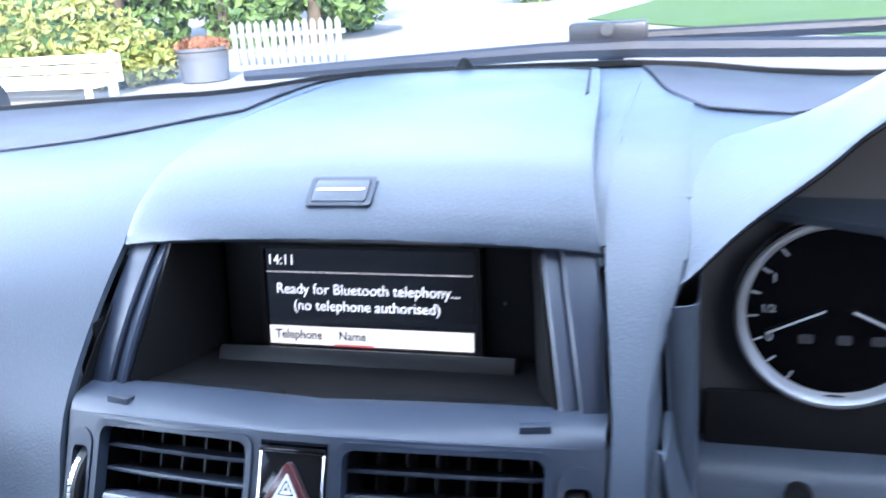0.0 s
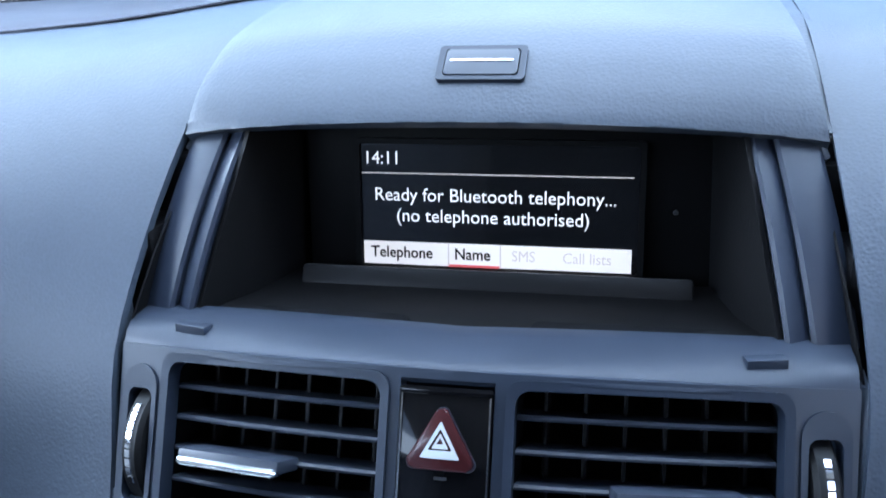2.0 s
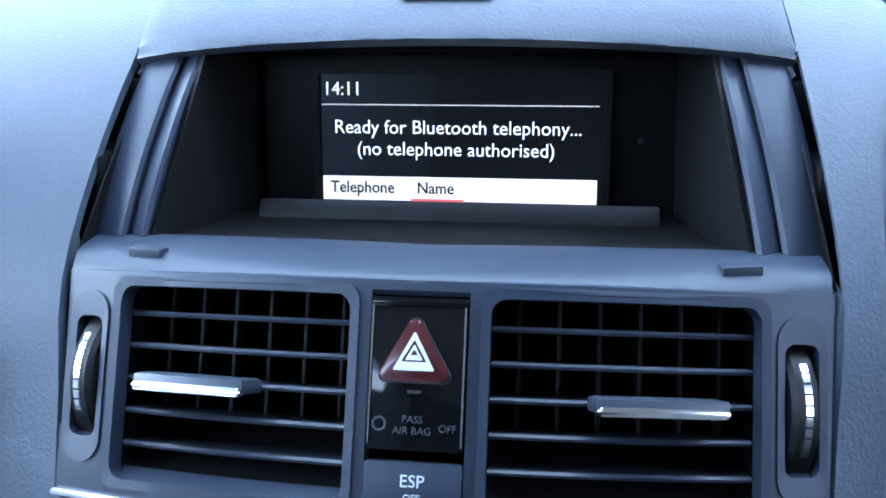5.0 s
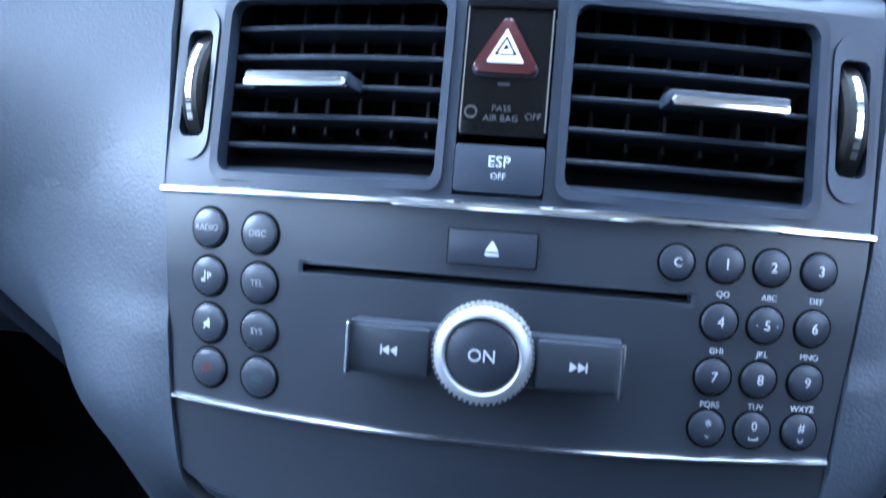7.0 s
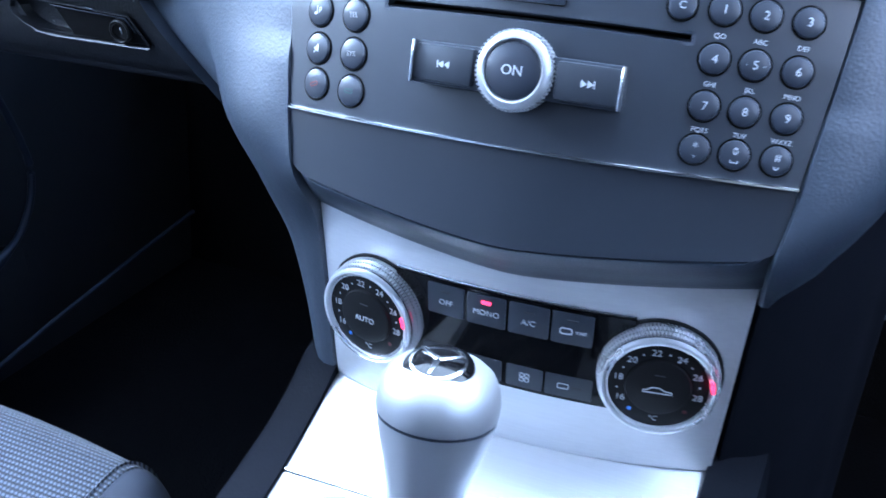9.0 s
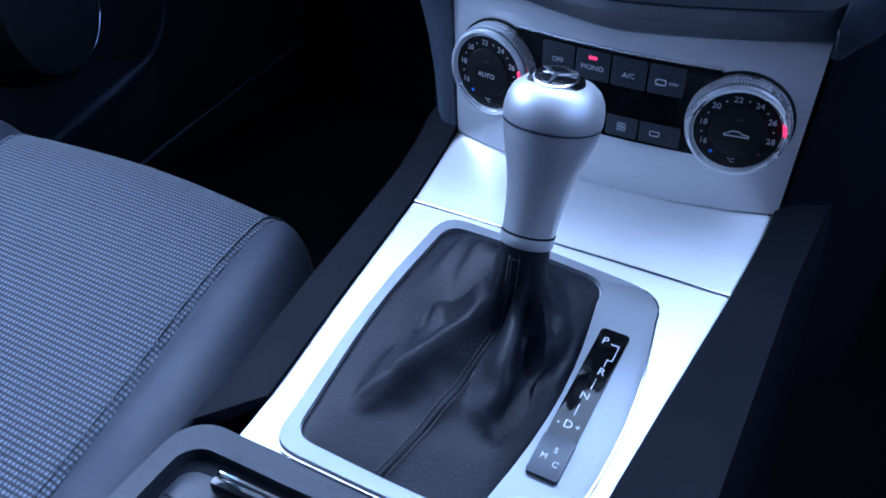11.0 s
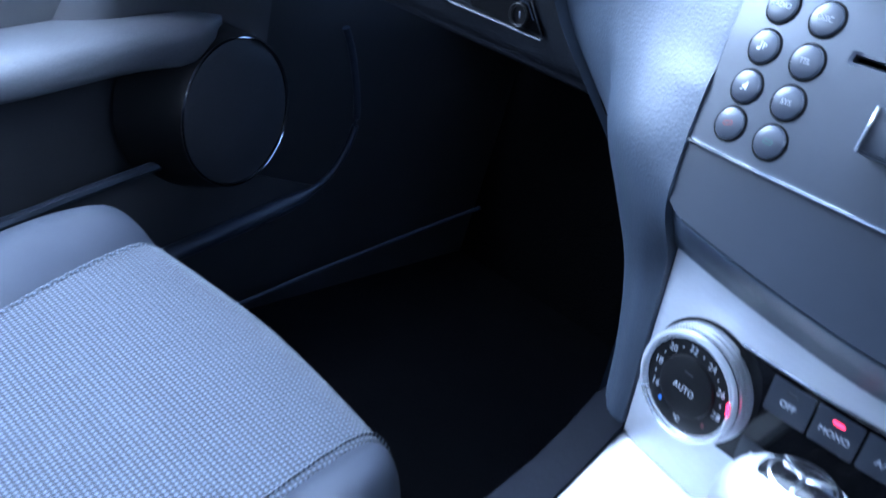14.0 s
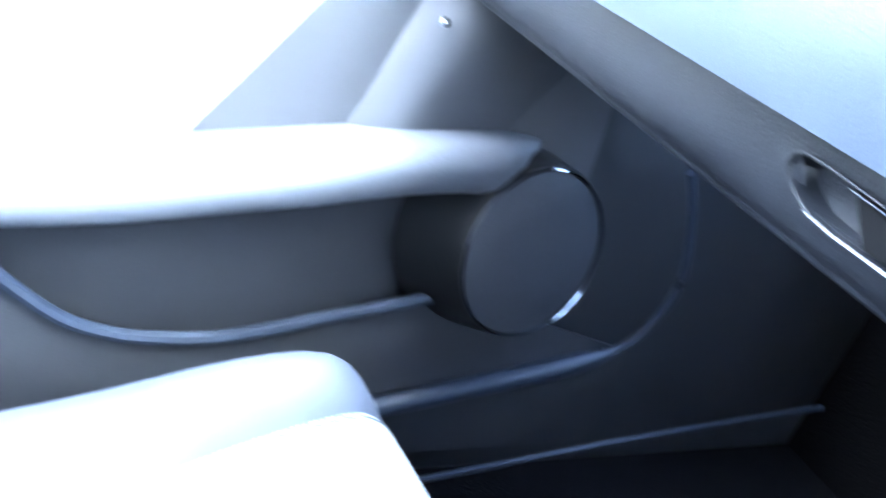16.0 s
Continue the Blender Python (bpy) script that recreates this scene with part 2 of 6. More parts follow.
def lathe(profile, steps=48, m=None, close=True):
    """Turns (radius, height) pairs round z."""
    rows = [[(r * math.cos(a), r * math.sin(a), h) for a in [2 * math.pi * i / steps for i in range(steps)]] for r, h in profile]
    bm = capped(rows) if close else sheet(rows, closed=True)
    return move(bm, m) if m else bm


def rounded(w, h, r, steps=5):
    """A rounded rectangle's outline, counter-clockwise."""
    pts = []
    for cx, cy, a0 in ((w / 2 - r, h / 2 - r, 0), (-w / 2 + r, h / 2 - r, 90), (-w / 2 + r, -h / 2 + r, 180), (w / 2 - r, -h / 2 + r, 270)):
        for i in range(steps + 1):
            a = radians(a0 + 90 * i / steps)
            pts.append((cx + r * math.cos(a), cy + r * math.sin(a)))
    return pts


def prism(outline, z0, z1, bevel=0.0, m=None):
    """An outline in x and y, raised from z0 to z1."""
    bm = bmesh.new()
    low = [bm.verts.new((x, y, z0)) for x, y in outline]
    high = [bm.verts.new((x, y, z1)) for x, y in outline]
    n = len(outline)
    for i in range(n):
        j = (i + 1) % n
        bm.faces.new((low[i], low[j], high[j], high[i]))
    bm.faces.new(high)
    bm.faces.new(list(reversed(low)))
    if bevel:
        top = [e for e in bm.edges if all(abs(v.co.z - z1) < 1e-7 for v in e.verts)]
        bmesh.ops.bevel(bm, geom=top, offset=bevel, segments=2, profile=0.6, affect='EDGES', clamp_overlap=True)
    return move(bm, m) if m else bm


def rim(outer, inner, z0, z1, m=None, bevel=0.0):
    """A raised ring between two outlines of equal count."""
    bm = bmesh.new()
    n = len(outer)
    loops = [[bm.verts.new((x, y, z)) for x, y in o] for o, z in ((outer, z0), (outer, z1), (inner, z1), (inner, z0))]
    for k in range(4):
        a, b = loops[k], loops[(k + 1) % 4]
        for i in range(n):
            j = (i + 1) % n
            bm.faces.new((a[i], a[j], b[j], b[i]))
    if bevel:
        bevelled(bm, bevel, 2, 50)
    return move(bm, m) if m else bm


def tube(points, radius, sides=8, taper=None):
    """A round bar along points."""
    pts = [Vector(p) for p in points]
    rows = []
    for i, p in enumerate(pts):
        d = (pts[min(i + 1, len(pts) - 1)] - pts[max(i - 1, 0)]).normalized()
        side = d.cross(Vector((0, 0, 1)))
        side = side.normalized() if side.length > 1e-4 else Vector((1, 0, 0))
        up = side.cross(d)
        r = radius if taper is None else radius * taper[i]
        rows.append([p + r * (math.cos(2 * math.pi * k / sides) * side + math.sin(2 * math.pi * k / sides) * up) for k in range(sides)])
    return capped(rows)


def written(text, size, mat, parent, m, name="lettering", spacing=1.0, depth=0.0001, squeeze=1.0, bold=0.0):
    """Words in the built-in font, centred, lying on the plane m."""
    cu = bpy.data.curves.new("words", 'FONT')
    cu.body, cu.size, cu.align_x, cu.align_y = text, size, 'CENTER', 'CENTER'
    cu.extrude, cu.space_character, cu.resolution_u, cu.offset = depth, spacing, 3, bold
    ob = bpy.data.objects.new("words", cu)
    scene.collection.objects.link(ob)
    bpy.context.view_layer.update()
    me = bpy.data.meshes.new_from_object(ob.evaluated_get(bpy.context.evaluated_depsgraph_get()))
    bpy.data.objects.remove(ob)
    me.transform(m @ Matrix.Diagonal((squeeze, 1, 1, 1)))
    me.materials.clear()
    me.materials.append(mat)
    me.name = name
    o = new(name, me)
    return under(o, parent)


def curve_at(x, xs, ys):
    return float(np.interp(x, xs, ys))


def smooth_at(x, xs, ys):
    """A smooth curve through a few values."""
    x = min(max(x, xs[0]), xs[-1])
    i = max(k for k in range(len(xs) - 1) if xs[k] <= x)
    h = xs[i + 1] - xs[i]
    t = (x - xs[i]) / h
    def slope(k):
        if k == 0:
            return (ys[1] - ys[0]) / (xs[1] - xs[0])
        if k == len(xs) - 1:
            return (ys[-1] - ys[-2]) / (xs[-1] - xs[-2])
        return (ys[k + 1] - ys[k - 1]) / (xs[k + 1] - xs[k - 1])
    a, b = slope(i) * h, slope(i + 1) * h
    return (2 * t**3 - 3 * t**2 + 1) * ys[i] + (t**3 - 2 * t**2 + t) * a + (-2 * t**3 + 3 * t**2) * ys[i + 1] + (t**3 - t**2) * b


# ---- the centre stack's curved face: x across, s up its middle line ----
FACE_S = (0.600, 0.664, 0.7165, 0.7345, 0.747, 0.803, 0.830)
FACE_Y = (-0.010, 0.003, 0.0160, 0.0215, 0.0265, 0.052, 0.064)


def face_point(x, s, out=0.0):
    bow = curve_at(s, (0.628, 0.669, 0.70, 0.81), (0.8, -0.3, -0.5, -0.5))
    slope = (curve_at(s + 0.002, FACE_S, FACE_Y) - curve_at(s - 0.002, FACE_S, FACE_Y)) / 0.004
    n = Vector((2.7 * x, -1, slope)).normalized()
    return Vector((x, curve_at(s, FACE_S, FACE_Y) + 1.3 * x * x, s + bow * x * x)) + n * out


def face_at(x, s, out=0.0, turn=0.0):
    """The pose on the face: x along it, y up it, z out of it."""
    p = face_point(x, s, out)
    u = (face_point(x + 0.001, s) - face_point(x - 0.001, s)).normalized()
    v = face_point(x, s + 0.002) - face_point(x, s - 0.002)
    n = u.cross(v).normalized()
    v = n.cross(u)
    return Matrix(((u.x, v.x, n.x, p.x), (u.y, v.y, n.y, p.y), (u.z, v.z, n.z, p.z), (0, 0, 0, 1))) @ pose(0, 0, 0, 0, 0, turn)


def steps(a, b, n):
    return [a + (b - a) * i / n for i in range(n + 1)]


def face_panel(s_low, s_high, half, holes, out=0.0, thick=0.004):
    """A bowed panel with square openings; half(s) is its half width; holes are (x0, x1, s0, s1)."""
    us = sorted({round(v, 5) for v in steps(-1, 1, 24)})
    xs = {round(x, 5) for h in holes for x in h[:2]}
    w = half((s_low + s_high) / 2)
    us = sorted({u for u in us if all(abs(u * w - x) > 0.003 for x in xs)} | {x / w for x in xs})
    ss = steps(s_low, s_high, 8)
    hs = {round(s, 5) for h in holes for s in h[2:]}
    ss = sorted({s for s in ss if all(abs(s - t) > 0.002 for t in hs) or s in (s_low, s_high)} | hs)
    bm = bmesh.new()
    grid = [[bm.verts.new(face_point(u * (half(s) if abs(u) == 1 else w if any(abs(u * w - x) < 1e-6 for x in xs) else half(s)), s, out)) for u in us] for s in ss]
    for i in range(len(ss) - 1):
        for j in range(len(us) - 1):
            cx, cs = (us[j] + us[j + 1]) / 2 * w, (ss[i] + ss[i + 1]) / 2
            if not any(h[0] < cx < h[1] and h[2] < cs < h[3] for h in holes):
                bm.faces.new((grid[i][j], grid[i][j + 1], grid[i + 1][j + 1], grid[i + 1][j]))
    bmesh.ops.delete(bm, geom=[v for v in bm.verts if not v.link_faces], context='VERTS')
    back = bmesh.ops.extrude_face_region(bm, geom=bm.faces[:])
    for v in [g for g in back["geom"] if isinstance(g, bmesh.types.BMVert)]:
        v.co.y += thick
    return bm


def half_width(s):
    return curve_at(s, (0.628, 0.64, 0.665, 0.735, 0.805), (0.103, 0.107, 0.1115, 0.119, 0.1212))


def face_strip(s, s_drop, x0, x1, height, out):
    """A slim bar that follows the face."""
    rows = []
    for x in steps(x0, x1, 30):
        m = face_at(x, s)
        rows.append([m @ Vector((0, dy, dz)) for dy, dz in ((-height / 2, -0.001), (-height / 2, out * 0.6), (-height * 0.2, out), (height * 0.2, out), (height / 2, out * 0.6), (height / 2, -0.001))])
    return capped(rows)


# ---- dashboard ----
dashboard = thing("dashboard", (0, 0.30, 0.70), "blue-grey grained soft plastic dashboard under the windscreen", "dashboard")

PAD_N = 11
PAD_IN = (0.0008, 0.0022, 0.0040, 0.0012, -0.0035, -0.0050, -0.0050, -0.0050, -0.0050, -0.0050, -0.0050)


def pad_point(ax, k):
    """The dash pad's skin: ax across from the middle, k from its lower front (0) to the windscreen (10)."""
    inner_y = (0.043, 0.056, 0.070, 0.094, 0.126, 0.160, 0.200, 0.270, 0.340, 0.410, 0.470)
    inner_z = (0.735, 0.765, 0.797, 0.830, 0.864, 0.884, 0.896, 0.903, 0.906, 0.906, 0.902)
    mid_y = (0.068, 0.062, 0.064, 0.076, 0.102, 0.138, 0.180, 0.260, 0.330, 0.400, 0.455)
    mid_z = (0.695, 0.732, 0.775, 0.815, 0.848, 0.872, 0.886, 0.894, 0.897, 0.897, 0.893)
    far_y = (0.080, 0.070, 0.068, 0.076, 0.096, 0.125, 0.160, 0.220, 0.280, 0.330, 0.370)
    far_z = (0.687, 0.723, 0.765, 0.805, 0.838, 0.862, 0.876, 0.884, 0.886, 0.885, 0.880)
    w = smooth_at(ax, (0.1195, 0.155, 0.215, 0.30, 0.76), (0, 0.35, 1.0, 1.15, 2.0))
    a = min(w, 1)
    b = max(w - 1, 0)
    y = inner_y[k] * (1 - a) + mid_y[k] * a + (far_y[k] - mid_y[k]) * b
    z = inner_z[k] * (1 - a) + mid_z[k] * a + (far_z[k] - mid_z[k]) * b
    return y, z


def pad_y(ax, z):
    """Depth of the dash pad's front at a height."""
    ys, zs = zip(*[pad_point(max(ax, 0.1195), q) for q in range(0, 5)])
    if z < zs[0]:
        return ys[0] + (z - zs[0]) * (ys[1] - ys[0]) / (zs[1] - zs[0])
    return smooth_at(z, zs, ys)


def smooth_rows(rows, n):
    """Fills rows of points with n smooth steps between each two along the row."""
    out = []
    for row in rows:
        r = [Vector(p) for p in row]
        line = []
        for i in range(len(r) - 1):
            p0, p1, p2, p3 = r[max(i - 1, 0)], r[i], r[i + 1], r[min(i + 2, len(r) - 1)]
            for k in range(n):
                t = k / n
                line.append(0.5 * ((2 * p1) + (p2 - p0) * t + (2 * p0 - 5 * p1 + 4 * p2 - p3) * t * t + (3 * p1 - p0 - 3 * p2 + p3) * t**3))
        line.append(r[-1])
        out.append(line)
    return out


def dash_pad(side):
    rows = []
    for ax in steps(0.1195, 0.30, 14) + steps(0.33, 0.76, 8):
        near = max(0.0, 1 - (ax - 0.1195) / 0.05)
        rows.append([(side * (ax + PAD_IN[k] * near), *pad_point(ax, k)) for k in range(PAD_N)])
    return sheet(smooth_rows(rows, 3), 0.004)


part("passenger_pad", dash_pad(-1), SOFT, dashboard)
rows = [[(ax + PAD_IN[k] * max(0.0, 1 - (ax - 0.1195) / 0.0165), *pad_point(ax, k)) for k in range(PAD_N)] for ax in (0.1195, 0.124, 0.130, 0.136)]
for out, back in ((0.0025, 0.004), (0.0040, 0.016), (0.0046, 0.060)):
    rows.append([(0.136 + out * (1 if k < 4 else 3), p[1] + back * (1, 1, 1, 0.5, 0.05)[min(k, 4)], p[2]) for k, p in enumerate(rows[3])])
part("driver_pad", sheet(smooth_rows(rows, 3), 0.002), SOFT, dashboard)
rows = [[(ax, *pad_point(ax, k)) for k in range(5, PAD_N)] for ax in steps(0.136, 0.76, 14)]
part("driver_top", sheet(smooth_rows(rows, 3), 0.004), SOFT, dashboard)


def pad_top(ax, y):
    ys, zs = zip(*[pad_point(max(ax, 0.1195), k) for k in range(4, PAD_N)])
    return curve_at(y, ys, zs)


rows = []
for v in steps(0, 1, 14):
    y = 0.268 + 0.185 * v
    a, b = 0.158 - 0.036 * v ** 0.8 - 0.012 * min(1, v * 4), 0.200 + 0.075 * v ** 0.8 + 0.012 * min(1, v * 4)
    rows.append([(x, y, pad_top(x, y) + 0.0022) for x in steps(a, b, 10)])
part("demister_panel", sheet(rows, 0.001), REAR_DASH, dashboard, "dark matt demister panel")
rows = []
for ax in steps(0.128, 0.74, 20):
    y0 = max(0.135, 0.290 - 0.42 * (ax - 0.113))
    y1 = pad_point(ax, PAD_N - 1)[0] - 0.004
    rows.append([(-ax, y, pad_top(ax, y) + 0.0020) for y in steps(y0, y1, 10)])
part("rear_panel", sheet(rows, 0.001), REAR_DASH, dashboard, "dark matt rear panel below the windscreen")
edge_points = [(x, pad_point(max(abs(x), 0.1195), PAD_N - 1)[0] + 0.002, pad_point(max(abs(x), 0.1195), PAD_N - 1)[1] + 0.002) for x in steps(-0.75, 0.75, 30)]
part("windscreen_seal", tube(edge_points, 0.0045, 6), RUBBER, dashboard, "black windscreen seal")
part("rear_top", sheet(smooth_rows([[(x, y, z) for y, z in ((0.17, 0.885), (0.25, 0.901), (0.34, 0.905), (0.41, 0.906), (0.47, 0.902))] for x in steps(-0.121, 0.121, 6)], 2), 0.004), SOFT, dashboard)


def stack_half(z):
    return smooth_at(z, (0.44, 0.50, 0.54, 0.57, 0.594, 0.617, 0.637, 0.655, 0.68, 0.72, 0.79), (0.127, 0.130, 0.1335, 0.1395, 0.1465, 0.1555, 0.1655, 0.176, 0.190, 0.212, 0.240))


def flare(z):
    """How far the cheek spreads where it meets the glovebox."""
    return curve_at(z, (0.56, 0.59, 0.61, 0.632, 0.641, 0.648, 0.655, 0.663, 0.684, 0.70, 0.737), (0.138, 0.150, 0.160, 0.176, 0.189, 0.201, 0.2105, 0.219, 0.233, 0.2385, 0.250))


def stack_side(side):
    """The grained cheek between the centre stack's face and the footwell."""
    rows = []
    for z in steps(0.754 if side < 0 else 0.800, 0.49 if side < 0 else 0.606, 44):
        if z > 0.632:
            w = half_width(z + 0.004)
            p = face_point(w, z + 0.5 * w * w if z > 0.69 else z)
            x0, y0 = w + 0.0005, p.y + 0.0024
        else:
            x0 = curve_at(z, (0.49, 0.515, 0.615, 0.632), (0.1015, 0.1020, 0.1065, 0.107))
            y0 = curve_at(z, (0.49, 0.56, 0.612, 0.622, 0.632), (0.0455, 0.0405, 0.0345, 0.0235, 0.0135))
        h, spread = stack_half(z), flare(z)
        if side > 0:
            h = curve_at(z, (0.600, 0.603, 0.607, 0.614, 0.628, 0.645, 0.663, 0.69, 0.71, 0.73, 0.755, 0.775, 0.80), (0.108, 0.113, 0.120, 0.127, 0.136, 0.144, 0.155, 0.163, 0.164, 0.160, 0.149, 0.142, 0.139))
            spread = h + 0.003
        yh = curve_at(z, (0.59, 0.645, 0.70, 0.737), (y0 + 0.038, max(y0 + 0.036, 0.060), 0.068, 0.066))
        line = [(x0, max(y0 + 0.012, 0.044), z), (x0, y0, z), (x0 + 0.004, y0 - 0.0015, z), (x0 + (h - x0) * 0.45, y0 + 0.002, z), (x0 + (h - x0) * 0.85, y0 + 0.002 + (yh - y0) * 0.45, z),
                (h, yh, z), (max(h + 0.002, spread), curve_at(z, (0.66, 0.70, 0.737), (max(y0 + 0.046, 0.086), 0.079, 0.074)), z), (max(h + 0.003, spread + 0.002), 0.125, z), (max(h, spread) + 0.004, 0.34, z)]
        rows.append([(side * x, y, zz) for x, y, zz in line])
    # ease the run of the cheek from the radio's edge down to the console
    eased = []
    for i, row in enumerate(rows):
        out = []
        for k, p in enumerate(row):
            reach = min(i, len(rows) - 1 - i, 5 if k > 2 else 2 if row[0][2] < 0.66 else 0)
            near = [rows[j][k] for j in range(i - reach, i + reach + 1)]
            out.append((sum(q[0] for q in near) / len(near), sum(q[1] for q in near) / len(near), p[2]))
        eased.append(out)
    # its top runs out of the dash pad
    for row in eased:
        for k in range(3, 6):
            x, y, z = row[k]
            above = z - pad_point(max(abs(x), 0.1195), 0)[1]
            run = (0.100, 0.100, 0.060)[k - 3]
            t = max(0.0, min(1.0, (above + run) / (run - 0.006)))
            t = t * t * (3 - 2 * t)
            row[k] = (x, y + (pad_y(abs(x), z) - 0.0006 + min(0.005, 0.06 * max(0.0, above)) - y) * t, z)
        x, y, z = row[6]
        row[7] = (x + side * 0.0020, y + 0.014, z)
    return sheet(smooth_rows(eased, 2), 0.003)


part("stack_cheek", stack_side(-1), SOFT, dashboard)
part("stack_cheek", stack_side(1), SOFT, dashboard)
# dark trim between the climate panel and the driver's footwell
rows = []
for z in steps(0.640, 0.36, 12):
    x0 = curve_at(z, (0.49, 0.515, 0.615), (0.1015, 0.1020, 0.1065))
    y0 = curve_at(z, (0.49, 0.56, 0.612), (0.0455, 0.0405, 0.0345))
    rows.append([(x0 - 0.002, y0 + 0.020, z), (x0 + 0.001, y0 + 0.004, z), (x0 + 0.005, y0 + 0.0045, z), (0.126, y0 + 0.020, z), (0.146, y0 + 0.048, z), (0.164, y0 + 0.080, z), (0.168, y0 + 0.110, z), (0.170, 0.40, z)])
part("footwell_trim", sheet(smooth_rows(rows, 3), 0.003), SIDE_TRIM, dashboard, "dark trim beside the climate panel")
part("glovebox_gap", tube([(-0.2345 + 0.20 * max(0.0, z - 0.706), pad_y(0.235, z) + 0.0010, z) for z in steps(0.745, 0.697, 10)] + [(-flare(z) - 0.0018, 0.0866 - 0.10 * max(0.0, z - 0.66), z) for z in steps(0.690, 0.634, 20)], 0.0022, 8), VOID, dashboard, "dark gap beside the glovebox")
# core that closes the stack behind its panels
part("core", block(0.236, 0.12, 0.30, 0.01, pose(0, 0.155, 0.64)), DARK, dashboard)

# ---- lid over the display ----


def lid_point(u, v):
    y = smooth_at(v, (0, 0.08, 0.2, 0.32, 0.45, 0.6, 0.8, 1), (0.1115, 0.1148, 0.1225, 0.1355, 0.156, 0.20, 0.28, 0.392))
    z = smooth_at(v, (0, 0.08, 0.2, 0.32, 0.45, 0.6, 0.8, 1), (0.8715, 0.8760, 0.8840, 0.8930, 0.9015, 0.9090, 0.9135, 0.9140))
    half = smooth_at(v, (0, 0.2, 0.32, 0.45, 0.6, 0.8, 1), (0.1148, 0.1122, 0.1098, 0.1074, 0.1040, 0.0980, 0.0862))
    x = u * half
    fade = max(0.0, 1 - v * 1.1)
    return Vector((x, y + 0.95 * x * x * fade, z - (0.55 - 0.25 * v) * x * x - (abs(u) ** 8) * 0.0010))


def lid_frame(u, v, out=0.0):
    p = lid_point(u, v)
    a = (lid_point(u + 0.02, v) - lid_point(u - 0.02, v)).normalized()
    b = lid_point(u, v + 0.02) - lid_point(u, v - 0.02)
    n = a.cross(b).normalized()
    b = n.cross(a)
    p = p + n * out
    return Matrix(((a.x, b.x, n.x, p.x), (a.y, b.y, n.y, p.y), (a.z, b.z, n.z, p.z), (0, 0, 0, 1)))


def lid_row(v):
    row = [lid_point(u, v) for u in steps(-1, 1, 32)]
    drop = Vector((0, 0.004, -0.012 if v > 0.03 else -0.004))
    return [row[0] + drop, *row, row[-1] + drop]


lid_bm = sheet([lid_row(v) for v in steps(0, 1, 40)], 0.005)
bevelled(lid_bm, 0.0012, 2, 60)
lid = part("display_lid", lid_bm, SOFT, dashboard, "raised grained lid over the display niche")
lm = lid_frame(-0.006, 0.258)
part("release_button", prism(rounded(0.0258, 0.0122, 0.0012), -0.001, 0.0016, 0.0006, lm), KEY, lid, "blue-grey release button")
part("button_frame", rim(rounded(0.0312, 0.0166, 0.0018), rounded(0.0266, 0.0130, 0.0014), -0.002, 0.0012, lm, 0.0005), TRIM, lid)
part("chrome_line", prism(rounded(0.0225, 0.0007, 0.0003), 0.0012, 0.0020, 0.0002, lm @ pose(0, 0.0004, 0)), CHROME, lid)
# perforated rear grille of the lid
groove = [lid_frame(u, 0.985, 0.0002).translation for u in steps(-0.9, 0.93, 16)] + [lid_frame(0.93, v, 0.0002).translation for v in steps(0.97, 0.78, 8)]
part("grille_groove", tube(groove, 0.0009, 6), DARK, lid)
dots = bmesh.new()
for i in range(46):
    for j in range(9):
        m = lid_frame(-0.9 + 1.8 * i / 45, 0.70 + 0.27 * j / 8, 0.0002)
        bmesh.ops.create_circle(dots, cap_ends=True, segments=6, radius=0.00045, matrix=m)
tagged(part("perforation", dots, DARK, lid), kind="stuff")
part("light_sensor", lathe([(0.0075, 0), (0.0075, 0.002), (0.0055, 0.005), (0.003, 0.0085), (0.0008, 0.0095)], 20, Matrix.Translation(lid_point(-0.1, 0.99) + Vector((0, 0.006, -0.002)))), DARK, lid, "small dark dome sensor")

# ---- display niche ----
niche = thing("display_niche", (0, 0.12, 0.80), "dark plastic niche below the lid, with a ledge in front", "display housing")
part("ledge", sheet(smooth_rows([[face_point(x, 0.803) + Vector((0, 0.0015, 0)), face_point(x, 0.8065), (x, curve_at(abs(x), (0, 0.12), (0.0575, 0.0775)), 0.8085 - 0.2 * x * x),
     (x, curve_at(abs(x), (0, 0.12), (0.082, 0.092)), 0.8095 - 0.2 * x * x), (x, curve_at(abs(x), (0, 0.12), (0.084, 0.095)), 0.805), (x, 0.100, 0.795)] for x in steps(-0.1205, 0.1205, 24)], 3), 0.002), TRIM, niche)
for side in (-1, 1):
    part("clip", block(0.0125, 0.0050, 0.0062, 0.0006, pose(side * 0.0935, 0.0735, 0.8056, -4, 0, side * 13)), TRIM, niche)
part("floor_tray", block(0.190, 0.06, 0.004, 0.001, pose(0, 0.114, 0.8025, -3)), NICHE, niche)
part("tray_step", block(0.150, 0.010, 0.0085, 0.002, pose(0, 0.133, 0.8045, -32)), VANE, niche)
part("back_wall", block(0.188, 0.004, 0.080, 0.001, pose(0, 0.1575, 0.837)), NICHE, niche)
part("roof", block(0.172, 0.030, 0.003, 0.001, pose(0, 0.149, 0.8710)), NICHE, niche)
part("roof_lip", block(0.175, 0.004, 0.004, 0.001, pose(0, 0.1415, 0.8660)), NICHE, niche)
